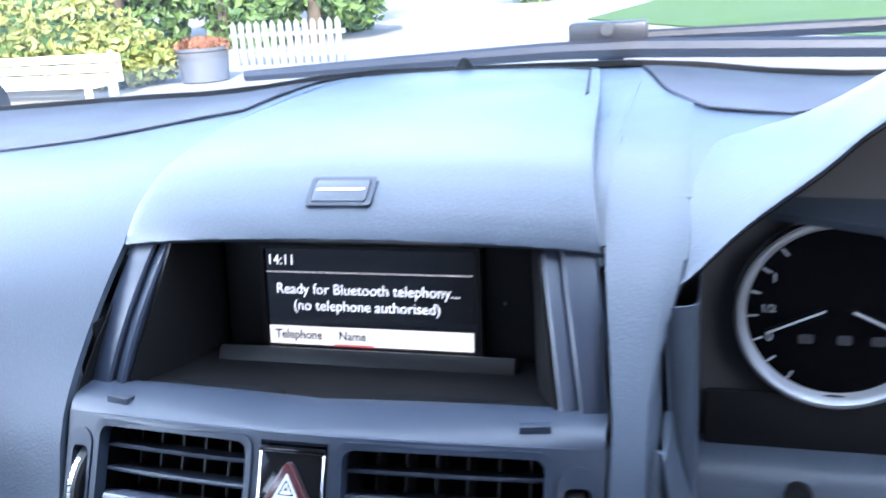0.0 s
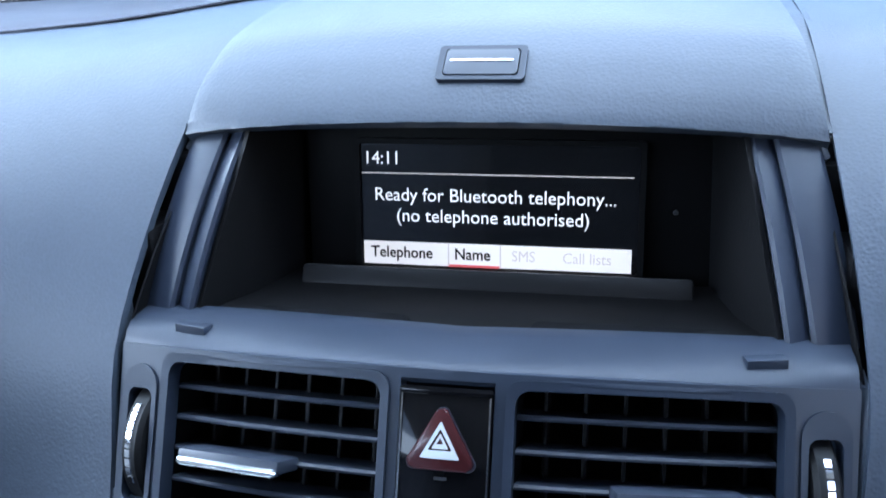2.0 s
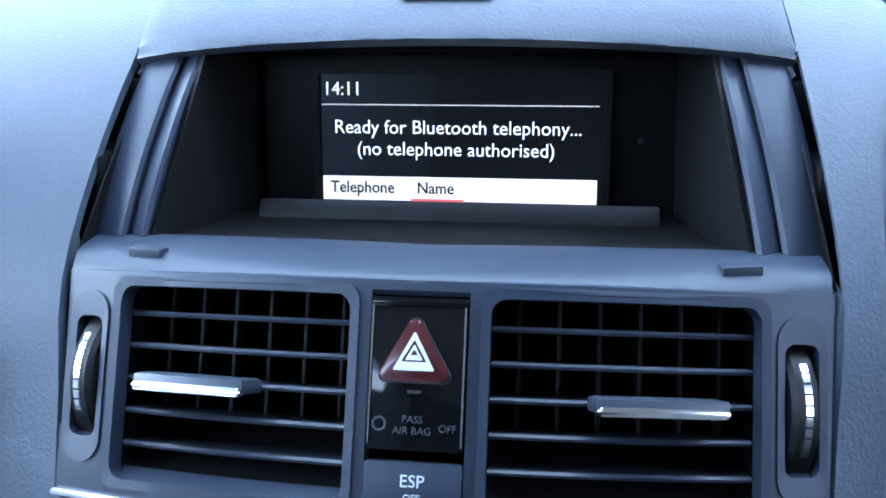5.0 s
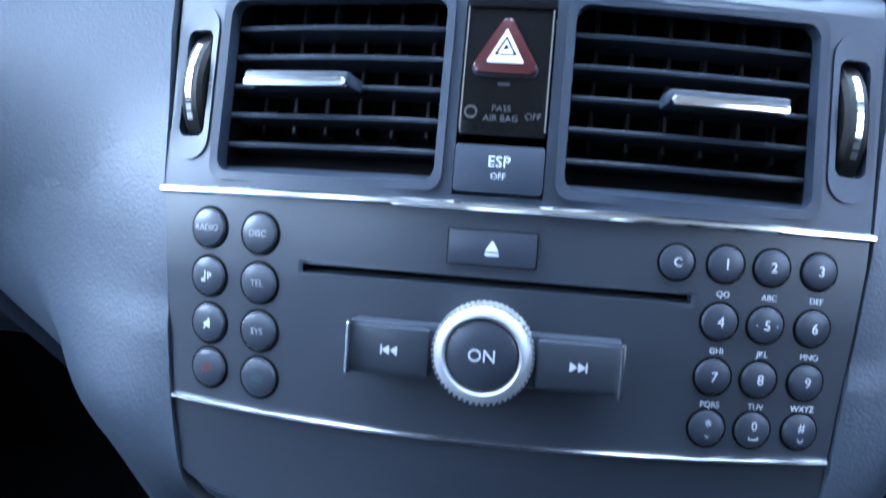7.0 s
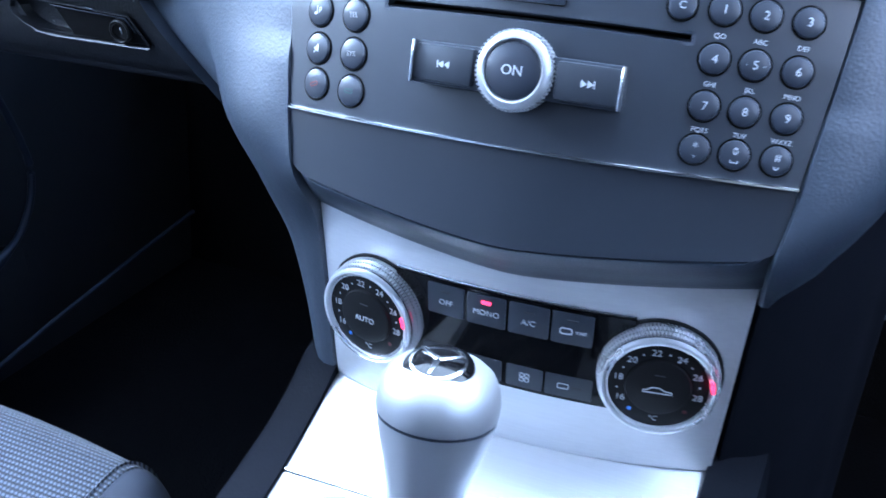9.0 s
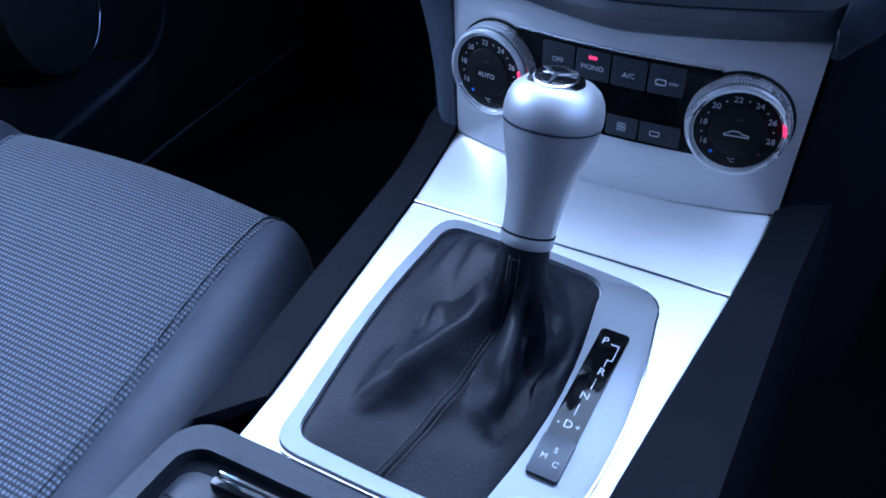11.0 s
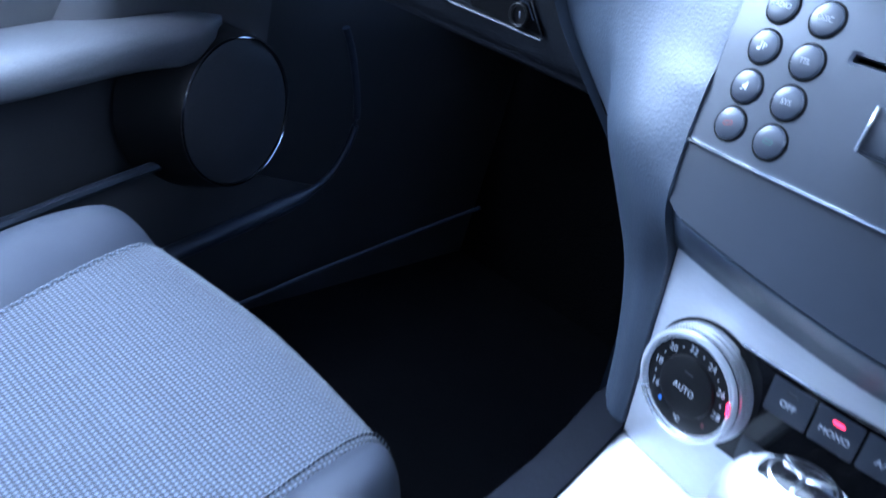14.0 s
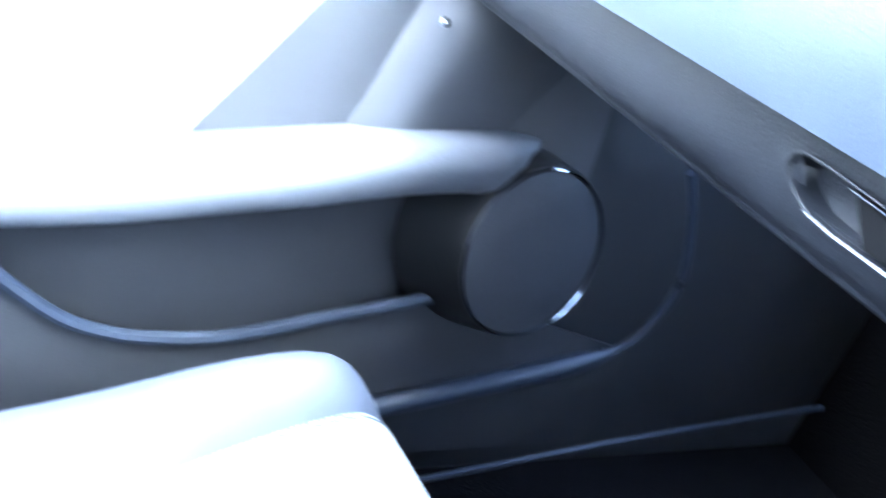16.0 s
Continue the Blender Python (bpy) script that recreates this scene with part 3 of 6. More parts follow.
for side in (-1, 1):
    part("side_wall", sheet([[(side * 0.081, 0.156, 0.80), (side * 0.081, 0.156, 0.874)], [(side * 0.0905, 0.112, 0.80), (side * 0.0855, 0.135, 0.874)], [(side * 0.1010, 0.089, 0.806), (side * 0.0880, 0.127, 0.872)]], 0.002), NICHE, niche)
    for x0, x1, low, high, off in ((0.1012, 0.1090, 0.0, 0.0132, 0), (0.1093, 0.1240, 0.0, 0.0135, 0.0012)):
        rows = []
        for t in steps(0, 1, 10):
            lean = t * t * 0.35 + t * 0.65
            shrink = low + (high - low) * (0.75 * t + 0.25 * t * t)
            y = 0.086 + 0.041 * lean + off
            z = 0.805 + 0.064 * t
            rows.append([(side * (x0 - shrink), y + 0.012, z), (side * (x0 - shrink), y + 0.001, z), (side * (x0 - shrink + 0.0015), y, z), (side * (x1 - shrink - 0.0015), y + 0.0035, z), (side * (x1 - shrink), y + 0.005, z), (side * (x1 - shrink), y + 0.016, z)])
        part("side_strip", capped(rows), NICHE_TRIM, niche)

for side in (-1, 1):
    part("filler", block(0.026, 0.050, 0.068, 0.002, pose(side * 0.1245, 0.148, 0.822)), NICHE, niche)
    part("filler", block(0.012, 0.030, 0.042, 0.002, pose(side * 0.1255, 0.112, 0.812)), NICHE, niche)
    rows = []
    for v in steps(0.13, 0.92, 24):
        p = lid_point(side, v)
        ys, zs = zip(*[pad_point(0.1195, k) for k in range(2, PAD_N)])
        z = curve_at(p.y, ys, zs)
        rows.append([(side * 0.1165, p.y, z + 0.0005), (side * 0.1145, p.y, z), ((p.x + side * 0.1145) / 2, p.y, min(z, p.z - 0.004)), (p.x - side * 0.001, p.y, min(z, p.z - 0.008)), (p.x - side * 0.004, p.y + 0.003, p.z - 0.014)])
    part("lid_border", sheet(rows, 0.001), SOFT, dashboard)
    rows = []
    for k in range(1, 5):
        y, z = pad_point(0.1195, k)
        top = min(z - 0.004, 0.858)
        wide = curve_at(top, (0.79, 0.858), (0.1245, 0.1120))
        rows.append([(side * (wide + 0.0003), y + 0.002, top), (side * wide, 0.135, top), (side * wide, 0.17, top)])
    part("corner_block", block(0.010, 0.048, 0.024, 0.001, pose(side * 0.1148, 0.152, 0.8500)), NICHE, niche)
    part("inner_wall", sheet(smooth_rows(rows, 1), 0.0008), NICHE, niche)

# ---- display ----
display = thing("display_screen", (0, 0.143, 0.805), "lit colour display showing the telephone menu in the dark niche", "display")
dm = Matrix(((1, 0, 0, 0.0004), (0, 0, -1, 0.1458), (0, 1, 0, 0.8308), (0, 0, 0, 1))) @ pose(0, 0, 0, -7)
part("bezel", rim(rounded(0.1128, 0.0530, 0.002), rounded(0.1082, 0.0488, 0.001), -0.004, 0.0016, dm, 0.0005), NICHE, display)
screen = part("screen_glass", prism(rounded(0.1086, 0.0492, 0.001), -0.003, 0.0, 0, dm), DISPLAY_BLACK, display, "black glossy screen")
part("surround", block(0.158, 0.002, 0.060, 0.0008, dm @ pose(0.002, 0.0015, -0.0035, 90)), NICHE, display)
part("corner_dot", lathe([(0.0010, 0), (0.0008, 0.0008)], 12, dm @ pose(0.0675, 0.0, -0.0012)), DIM_PRINT, display)


def on_screen(px, py, out=0.0002):
    """Places on the screen in hundredths of its width and height, from its lower left."""
    return dm @ pose(-0.0537 + 0.106 * px / 100, -0.0240 + 0.0478 * py / 100, out)


part("menu_bar", prism(rounded(0.1055, 0.0093, 0.0003), 0, 0.0002, 0, on_screen(50, 10.0)), DISPLAY_WHITE, screen, "white lit menu bar")
part("divider_line", prism(rounded(0.1055, 0.0004, 0.0001), 0, 0.0002, 0, on_screen(50, 77)), DISPLAY_FAINT, screen)
part("red_underline", prism(rounded(0.0205, 0.0010, 0.0003), 0, 0.0004, 0, on_screen(42.5, 1.0)), DISPLAY_RED, screen)
for px in (33, 52.5):
    part("tab_line", prism(rounded(0.0005, 0.0093, 0.0001), 0, 0.0004, 0, on_screen(px, 10)), DISPLAY_FAINT, screen)
written("14:11", 0.0072, DISPLAY_TEXT, screen, on_screen(8, 89), squeeze=0.95)
written("Ready for Bluetooth telephony...", 0.0074, DISPLAY_TEXT, screen, on_screen(49.4, 58.9), squeeze=0.972)
written("(no telephone authorised)", 0.0074, DISPLAY_TEXT, screen, on_screen(48.9, 41.6), squeeze=0.972)
written("Telephone", 0.0064, DISPLAY_INK, screen, on_screen(15, 10.5, 0.0005), squeeze=0.92, bold=0.00008)
written("Name", 0.0064, DISPLAY_INK, screen, on_screen(42.0, 10.5, 0.0005), squeeze=0.92, bold=0.00008)
written("SMS", 0.0060, DISPLAY_FAINT, screen, on_screen(61, 10.5, 0.0005), squeeze=0.92)
written("Call lists", 0.0060, DISPLAY_FAINT, screen, on_screen(84, 10.5, 0.0005), squeeze=0.92)

# ---- vent panel ----
VENT_X0, VENT_X1, VENT_S0, VENT_S1 = 0.0205, 0.0990, 0.7480, 0.8036
holes = []
for side in (-1, 1):
    a, b = sorted((side * VENT_X0, side * VENT_X1))
    holes.append((a, b, VENT_S0, VENT_S1))
    a, b = sorted((side * 0.1055, side * 0.1165))
    holes.append((a, b, 0.7585, 0.7945))
holes.append((-0.0146, 0.0146, 0.7450, 0.8048))
part("vent_panel", face_panel(0.7425, 0.8075, half_width, holes, 0, 0.008), TRIM, dashboard, "satin blue-grey panel round the centre air vents")


def on_face(outline, x, s, out):
    """An outline in metres about (x, s) laid on the bowed face."""
    return [face_point(x + u, s + v, out) for u, v in outline]


def face_rim(outer, inner, x, s, out0, out1):
    bm = bmesh.new()
    loops = [[bm.verts.new(p) for p in on_face(o, x, s, h)] for o, h in ((outer, out0), (outer, out1), (inner, out1 - 0.0004), (inner, out0 - 0.004))]
    n = len(outer)
    for k in range(3):
        for i in range(n):
            j = (i + 1) % n
            bm.faces.new((loops[k][i], loops[k][j], loops[k + 1][j], loops[k + 1][i]))
    return bm


def air_vent(side):
    cx, cs = side * (VENT_X0 + VENT_X1) / 2, (VENT_S0 + VENT_S1) / 2
    w, h = VENT_X1 - VENT_X0, VENT_S1 - VENT_S0
    v = thing("air_vent", face_point(cx, VENT_S0), "dark centre air vent with five slats and a chrome-tipped tab", "air vent", "centre air vents")
    part("surround", face_rim(rounded(w + 0.005, h + 0.005, 0.005), rounded(w - 0.0005, h - 0.0005, 0.0045), cx, cs, -0.001, 0.0012), TRIM, v)
    duct = bmesh.new()
    ring = rounded(w + 0.001, h + 0.001, 0.004)
    a = [duct.verts.new(p) for p in on_face(ring, cx, cs, -0.0025)]
    b = [duct.verts.new(p + Vector((0, 0.035, 0.006))) for p in on_face(ring, cx, cs, -0.0025)]
    for i in range(len(a)):
        j = (i + 1) % len(a)
        duct.faces.new((a[i], a[j], b[j], b[i]))
    duct.faces.new(b)
    part("duct", duct, VOID, v)
    for i in range(5):
        s = 0.7575 + 0.00945 * i
        rows = []
        for x in steps(cx - w / 2 + 0.0006, cx + w / 2 - 0.0006, 14):
            p = face_point(x, s, -0.0045)
            rows.append([p + Vector((0, dy, dz)) for dy, dz in ((0.018, -0.0068), (0.001, 0.0008), (0, 0.0004), (0, -0.0005), (0.001, -0.0011), (0.018, -0.0078))])
        part("slat", capped(rows), KEY, v)
    for i in range(6):
        x = cx + (i - 2.5) * 0.0126
        p = face_point(x, cs, -0.0045)
        part("vane", block(0.0012, 0.012, h * 0.92, 0.0003, pose(p.x, p.y + 0.026, p.z + 0.003, -24)), VANE, v)
    tx = side * 0.0688
    tm = face_at(tx, 0.7764, -0.004)
    tab = part("tab", block(0.0385, 0.0046, 0.013, 0.0016, tm @ pose(0, 0.0006, 0.0040)), KEY, v, "dark tab with a chrome tip")
    part("chrome_tip", prism(rounded(0.0378, 0.0026, 0.0012), 0.0088, 0.0112, 0.0009, tm @ pose(0, -0.0010, 0)), CHROME, tab)
    return v


air_vent(-1)
air_vent(1)


def thumbwheel(side):
    x, s = side * 0.111, 0.7765
    m = face_at(x, s)
    t = thing("vent_thumbwheel", m.translation, "ribbed thumbwheel with a chrome band beside the air vent", "thumbwheel", "vent thumbwheels")
    part("well", face_rim(rounded(0.0150, 0.050, 0.0072, 6), rounded(0.0104, 0.035, 0.0030, 6), x, s, -0.0005, 0.0008), TRIM, t)
    wm = m @ pose(0, 0, -0.0238, 0, 90, 0)
    part("wheel", lathe([(0.018, -0.0044), (0.0262, -0.0044), (0.0276, -0.0030), (0.0276, 0.0030), (0.0262, 0.0044), (0.018, 0.0044)], 90, wm), DARK, t)
    for i in range(9):
        a0 = radians(180 - 29 + i * 6.5)
        rows = []
        for a in steps(a0, a0 + radians(5.2), 3):
            rows.append([wm @ Vector((r * math.cos(a), r * math.sin(a), side * zz)) for r, zz in ((0.0274, -0.0012), (0.0281, -0.0010), (0.0281, 0.0012), (0.0274, 0.0014))])
        part("chrome_segment", capped(rows), CHROME, t)
    part("backing", block(0.0125, 0.037, 0.001, 0, m @ pose(0, 0, -0.012)), DARK, t)


thumbwheel(-1)
thumbwheel(1)

# ---- hazard switch ----
hazard = thing("hazard_switch", face_point(0, 0.76), "glossy black switch panel with a red triangular hazard button", "switch panel")
hm = face_at(0, 0.7825, 0.0)
part("gloss_panel", prism(rounded(0.0282, 0.0430, 0.0012), -0.004, 0.0006, 0.0005, hm), GLOSS, hazard)
for side in (-1, 1):
    part("edge_line", prism(rounded(0.0005, 0.0400, 0.0002), 0.0004, 0.0011, 0, hm @ pose(side * 0.0136, 0, 0)), CHROME, hazard)
part("top_rail", prism(rounded(0.0286, 0.0022, 0.0008), 0, 0.0016, 0.0005, hm @ pose(0, 0.0213, 0)), GLOSS, hazard)


def triangle(w, h, r, n=5):
    """A triangle with rounded corners, point up, centred on its box."""
    corners = [Vector((-w / 2, -h / 2)), Vector((w / 2, -h / 2)), Vector((0, h / 2))]
    pts = []
    for i, c in enumerate(corners):
        a, b = (corners[i - 1] - c).normalized(), (corners[(i + 1) % 3] - c).normalized()
        ang = a.angle(b) / 2
        mid = c + (a + b).normalized() * (r / math.sin(ang))
        t0, t1 = c + a * (r / math.tan(ang)) - mid, c + b * (r / math.tan(ang)) - mid
        for k in range(n + 1):
            d = t0.lerp(t1, k / n).normalized() * r
            pts.append(tuple(mid + d))
    return pts


tri = part("hazard_button", prism(triangle(0.0234, 0.0200, 0.0020), 0.0003, 0.0034, 0.0010, hm @ pose(-0.0006, 0.0082, 0)), RED_PLASTIC, hazard, "dark red triangular button")
part("white_triangle", rim(triangle(0.0122, 0.0112, 0.0003), triangle(0.0075, 0.0064, 0.0002), 0.0033, 0.0036, hm @ pose(-0.0006, 0.0070, 0)), WHITE_PRINT, tri)
part("inner_triangle", rim(triangle(0.0052, 0.0046, 0.0002), triangle(0.0022, 0.0018, 0.0001), 0.0033, 0.0036, hm @ pose(-0.0006, 0.0066, 0)), WHITE_PRINT, tri)
part("button_lip", rim(triangle(0.0246, 0.0211, 0.0022), triangle(0.0232, 0.0198, 0.0020), 0.0003, 0.0014, hm @ pose(-0.0006, 0.0082, 0)), KEY, tri)
written("PASS", 0.0030, DIM_PRINT, hazard, hm @ pose(-0.0008, -0.0128, 0.0007))
written("AIR BAG", 0.0030, DIM_PRINT, hazard, hm @ pose(-0.0008, -0.0160, 0.0007))
written("OFF", 0.0030, DIM_PRINT, hazard, hm @ pose(0.0095, -0.0150, 0.0007))
part("airbag_symbol", rim(rounded(0.0042, 0.0042, 0.002), rounded(0.0030, 0.0030, 0.0014), 0.0006, 0.0008, hm @ pose(-0.0105, -0.0142, 0)), DIM_PRINT, hazard)
part("small_lamp", prism(rounded(0.0040, 0.0010, 0.0003), 0.0006, 0.0008, 0, hm @ pose(-0.0006, -0.0048, 0)), DIM_PRINT, hazard)
em = face_at(0, 0.7530, 0.0)
esp = part("esp_button", prism(rounded(0.0284, 0.0152, 0.0010), -0.004, 0.0012, 0.0005, em), TRIM, hazard, "grey push button")
written("ESP", 0.0050, WHITE_PRINT, esp, em @ pose(0, 0.0022, 0.0013))
written("OFF", 0.0028, WHITE_PRINT, esp, em @ pose(0, -0.0024, 0.0013))

# ---- radio ----
radio = thing("car_radio", (0, 0.02, 0.665), "dark grey radio with disc slot, round keys and silver knob", "car radio")
SLOT = (-0.0630, 0.0632, 0.7175, 0.7205)
part("face", face_panel(0.6695, 0.7408, half_width, [SLOT], 0.0, 0.006), PANEL, radio)
part("slot_interior", block(0.13, 0.003, 0.012, 0, pose(0, 0.036, 0.717)), VOID, radio)
slot_rim = face_rim(rounded(0.1290, 0.0052, 0.0012), rounded(0.1262, 0.0030, 0.0008), 0, 0.7190, -0.0004, 0.0006)
part("slot_lip", slot_rim, KEY, radio)
part("chrome_strip", face_strip(0.7418, 0, -0.1200, 0.1200, 0.0026, 0.0022), CHROME, radio, "polished chrome strip")
part("chrome_strip", face_strip(0.6686, 0, -0.1112, 0.1112, 0.0021, 0.0020), CHROME, radio, "polished chrome strip")


def skin_y(x, z):
    """Depth of the stack's face at a place across and up."""
    return curve_at(z + 0.3 * x * x, FACE_S, FACE_Y) + 1.3 * x * x


def vee(x, low, rise):
    """An edge that falls from both sides to a soft point in the middle."""
    return low + rise * (math.sqrt(x * x + 0.00012) - 0.011)


blank = []
for v in (0, 0.04, 0.10, 0.2, 0.35, 0.5, 0.7, 0.85, 1):
    half = curve_at(v, (0, 0.04, 0.10, 0.2, 0.35, 1), (0.1000, 0.1045, 0.1078, 0.1098, 0.1108, 0.1116))
    row = []
    for u in steps(-1, 1, 40):
        x = u * half
        low = vee(x, 0.6275, 0.092)
        z = low + (face_point(x, 0.6675).z - low) * v
        row.append((x, skin_y(x, z) + 0.0005, z))
    blank.append(row)
part("lower_blank", sheet(blank, 0.006), PANEL, radio)
# the grained lip under the radio
lip = []
for u in steps(-1, 1, 44):
    x = u * 0.1068
    end = max(0.0, abs(u) - 0.90) / 0.10
    top, low = vee(x * 0.97, 0.6268, 0.092) + 0.006 * end ** 2, vee(x, 0.6040, 0.105)
    y0, y1 = skin_y(x * 0.97, top) + 0.002 * end, 0.0215 + 1.3 * x * x
    lip.append([(x, y0 + 0.010, top + 0.0005), (x, y0 + 0.0022, top), (x, y0 + 0.0020, top - 0.0016), (x, y0 * 0.72 + y1 * 0.28, top * 0.62 + low * 0.38), (x, y0 * 0.38 + y1 * 0.62, top * 0.28 + low * 0.72), (x, y1 - 0.0030, low + 0.0004), (x, y1 + 0.004, low + 0.0010)])
part("lower_lip", sheet(smooth_rows(lip, 3), 0.002), SOFT, dashboard, "grained lip under the radio")
ejm = face_at(0, 0.7297, 0)
eject = part("eject_button", prism(rounded(0.0280, 0.0108, 0.0008), -0.003, 0.0011, 0.0004, ejm), KEY, radio)
part("eject_gap", rim(rounded(0.0290, 0.0118, 0.001), rounded(0.0280, 0.0108, 0.0008), -0.003, 0.0002, ejm), DARK, eject)
part("eject_symbol", prism(triangle(0.0044, 0.0036, 0.0002), 0.0011, 0.0013, 0, ejm @ pose(0, 0.0008, 0)), WHITE_PRINT, eject)
part("eject_symbol_bar", prism(rounded(0.0044, 0.0009, 0.0002), 0.0011, 0.0013, 0, ejm @ pose(0, -0.0020, 0)), WHITE_PRINT, eject)


def round_key(x, s, r, text, size, mat=WHITE_PRINT, label="round dark key with white print"):
    m = face_at(x, s)
    key = part("key", lathe([(r * 1.0, -0.002), (r * 1.0, 0.0006), (r * 0.93, 0.0013), (r * 0.72, 0.0017), (r * 0.4, 0.0019), (r * 0.1, 0.00195)], 28, m), KEY, radio, label)
    part("key_gap", lathe([(r * 1.13, -0.001), (r * 1.13, 0.00025), (r * 1.0, 0.00025), (r * 1.0, -0.001)], 28, m, close=False), VOID, key)
    if text:
        written(text, size, mat, key, m @ pose(0, 0, 0.0020))
    return key, m


for row, names in enumerate((("RADIO", "DISC"), ("", "TEL"), ("", "SYS"), ("", ""))):
    s = 0.7297 - 0.0161 * row
    for col, name in enumerate(names):
        x = (-0.0994 + 0.0008 * row) if col == 0 else (-0.0795 + 0.0007 * row)
        key, m = round_key(x, s - (0.0 if col == 0 else 0.0008), 0.0067, name, 0.0031, PALE_PRINT)
        top = m @ pose(0, 0, 0.0020)
        if row == 1 and col == 0:
            part("note_symbol", prism(rounded(0.0016, 0.0012, 0.0005), 0, 0.0001, 0, top @ pose(-0.0012, -0.0012, 0)), WHITE_PRINT, key)
            part("note_stem", prism(rounded(0.0004, 0.0032, 0.0001), 0, 0.0001, 0, top @ pose(-0.0005, 0.0003, 0)), WHITE_PRINT, key)
            written("P", 0.0036, WHITE_PRINT, key, top @ pose(0.0012, 0, 0))
        if row == 2 and col == 0:
            part("mute_symbol", prism(triangle(0.0032, 0.0028, 0.0002), 0, 0.0001, 0, top @ pose(0, 0, 0, 0, 0, 90)), WHITE_PRINT, key)
            part("mute_bar", prism(rounded(0.0004, 0.0044, 0.0001), 0, 0.0001, 0, top @ pose(0, 0, 0, 0, 0, -30)), WHITE_PRINT, key)
        if row == 3:
            part("handset_symbol", rim(rounded(0.0046, 0.0022, 0.0010), rounded(0.0034, 0.0008, 0.0003), 0, 0.0001, top @ pose(0, 0, 0, 0, 0, 20 if col == 0 else 0)), RED_PRINT if col == 0 else material("green_print", (0.012, 0.045, 0.042), 0.5), key)

KEYPAD = (("1", "QO"), ("2", "ABC"), ("3", "DEF"), ("4", "GHI"), ("5", "JKL"), ("6", "MNO"), ("7", "PQRS"), ("8", "TUV"), ("9", "WXYZ"), ("*", ""), ("0", ""), ("#", ""))
for i, (digit, letters) in enumerate(KEYPAD):
    row, col = divmod(i, 3)
    x = (0.0730, 0.0877, 0.1030)[col] - 0.0005 * row
    s = (0.7305, 0.7130, 0.6957, 0.6790)[row]
    key, m = round_key(x, s, 0.0057, digit if row < 3 else "", 0.0046)
    top = m @ pose(0, 0, 0.0020)
    if row == 3:
        written(digit, 0.0050 if digit == "*" else 0.0040, WHITE_PRINT, key, top @ pose(0, 0.0008 if digit == "*" else 0.0014, -0.0001))
    if digit == "*":
        written("+", 0.0034, WHITE_PRINT, key, top @ pose(0, -0.0024, -0.0002))
    if digit == "0":
        part("space_symbol", prism(rounded(0.0032, 0.0004, 0.0001), 0, 0.0001, 0, top @ pose(0, -0.0028, -0.0002)), WHITE_PRINT, key)
        for dx in (-0.0014, 0.0014):
            part("space_symbol", prism(rounded(0.0004, 0.0010, 0.0001), 0, 0.0001, 0, top @ pose(dx, -0.0024, -0.0002)), WHITE_PRINT, key)
    if digit == "#":
        part("shift_symbol", rim(rounded(0.0020, 0.0020, 0.0009), rounded(0.0011, 0.0011, 0.0005), 0, 0.0001, top @ pose(0, -0.0024, -0.0002)), WHITE_PRINT, key)
    if letters:
        written(letters, 0.0027, WHITE_PRINT, radio, face_at(x, s - 0.0092, 0.0002), name="key_letters")
    if digit == "5":
        for dx in (-0.0032, 0.0032):
            part("dot", lathe([(0.0004, 0), (0.0003, 0.0002)], 8, m @ pose(dx, 0, 0.0016)), WHITE_PRINT, key)
round_key(0.0576, 0.7300, 0.0054, "C", 0.0040)

rocker = part("rocker", block(0.0850, 0.0172, 0.007, 0.0012, face_at(0, 0.6972, 0.0035)), KEY, radio, "dark rocker bar with chrome ends")
rm = face_at(0, 0.6972, 0)
for side in (-1, 1):
    sm = rm @ pose(side * 0.0298, 0, 0.0066, 0, side * 5, 0)
    part("rocker_pad", block(0.0262, 0.0150, 0.0040, 0.0014, sm), PANEL, rocker)
    part("chrome_end", block(0.0017, 0.0172, 0.0100, 0.0007, rm @ pose(side * 0.0428, 0, 0.0052)), CHROME, rocker)
    for k in (-1, 1):
        part("skip_arrow", prism(triangle(0.0030, 0.0024, 0.0001), 0.0021, 0.0023, 0, sm @ pose(k * 0.0013 - side * 0.0005, 0, 0, 0, 0, -90 * side)), WHITE_PRINT, rocker)
    part("skip_bar", prism(rounded(0.0005, 0.0030, 0.0001), 0.0021, 0.0023, 0, sm @ pose(side * 0.0027 - side * 0.0005, 0, 0)), WHITE_PRINT, rocker)
km = face_at(0, 0.6985, 0)
knob = part("volume_knob", lathe([(0.0150, 0), (0.0155, 0.001), (0.0157, 0.004), (0.0155, 0.0085), (0.0148, 0.0105), (0.0134, 0.0116), (0.0124, 0.0118), (0.0116, 0.0110), (0.0114, 0.009)], 72, km), SATIN, radio, "round silver knob with a knurled edge")
for i in range(54):
    a = 2 * math.pi * i / 54
    part("ridge", block(0.0010, 0.0009, 0.0062, 0, km @ pose(0.0157 * math.cos(a), 0.0157 * math.sin(a), 0.0060, 0, 0, math.degrees(a))), SATIN, knob)
cap = part("knob_cap", lathe([(0.0112, 0.006), (0.0112, 0.0108), (0.0104, 0.0114), (0.005, 0.0118), (0.001, 0.0119)], 40, km), KEY, radio)
written("ON", 0.0056, WHITE_PRINT, cap, km @ pose(0, 0, 0.0120))

# ---- climate panel ----
climate = thing("climate_panel", (0, 0.03, 0.51), "brushed aluminium climate panel with two round dials and dark buttons", "climate control")


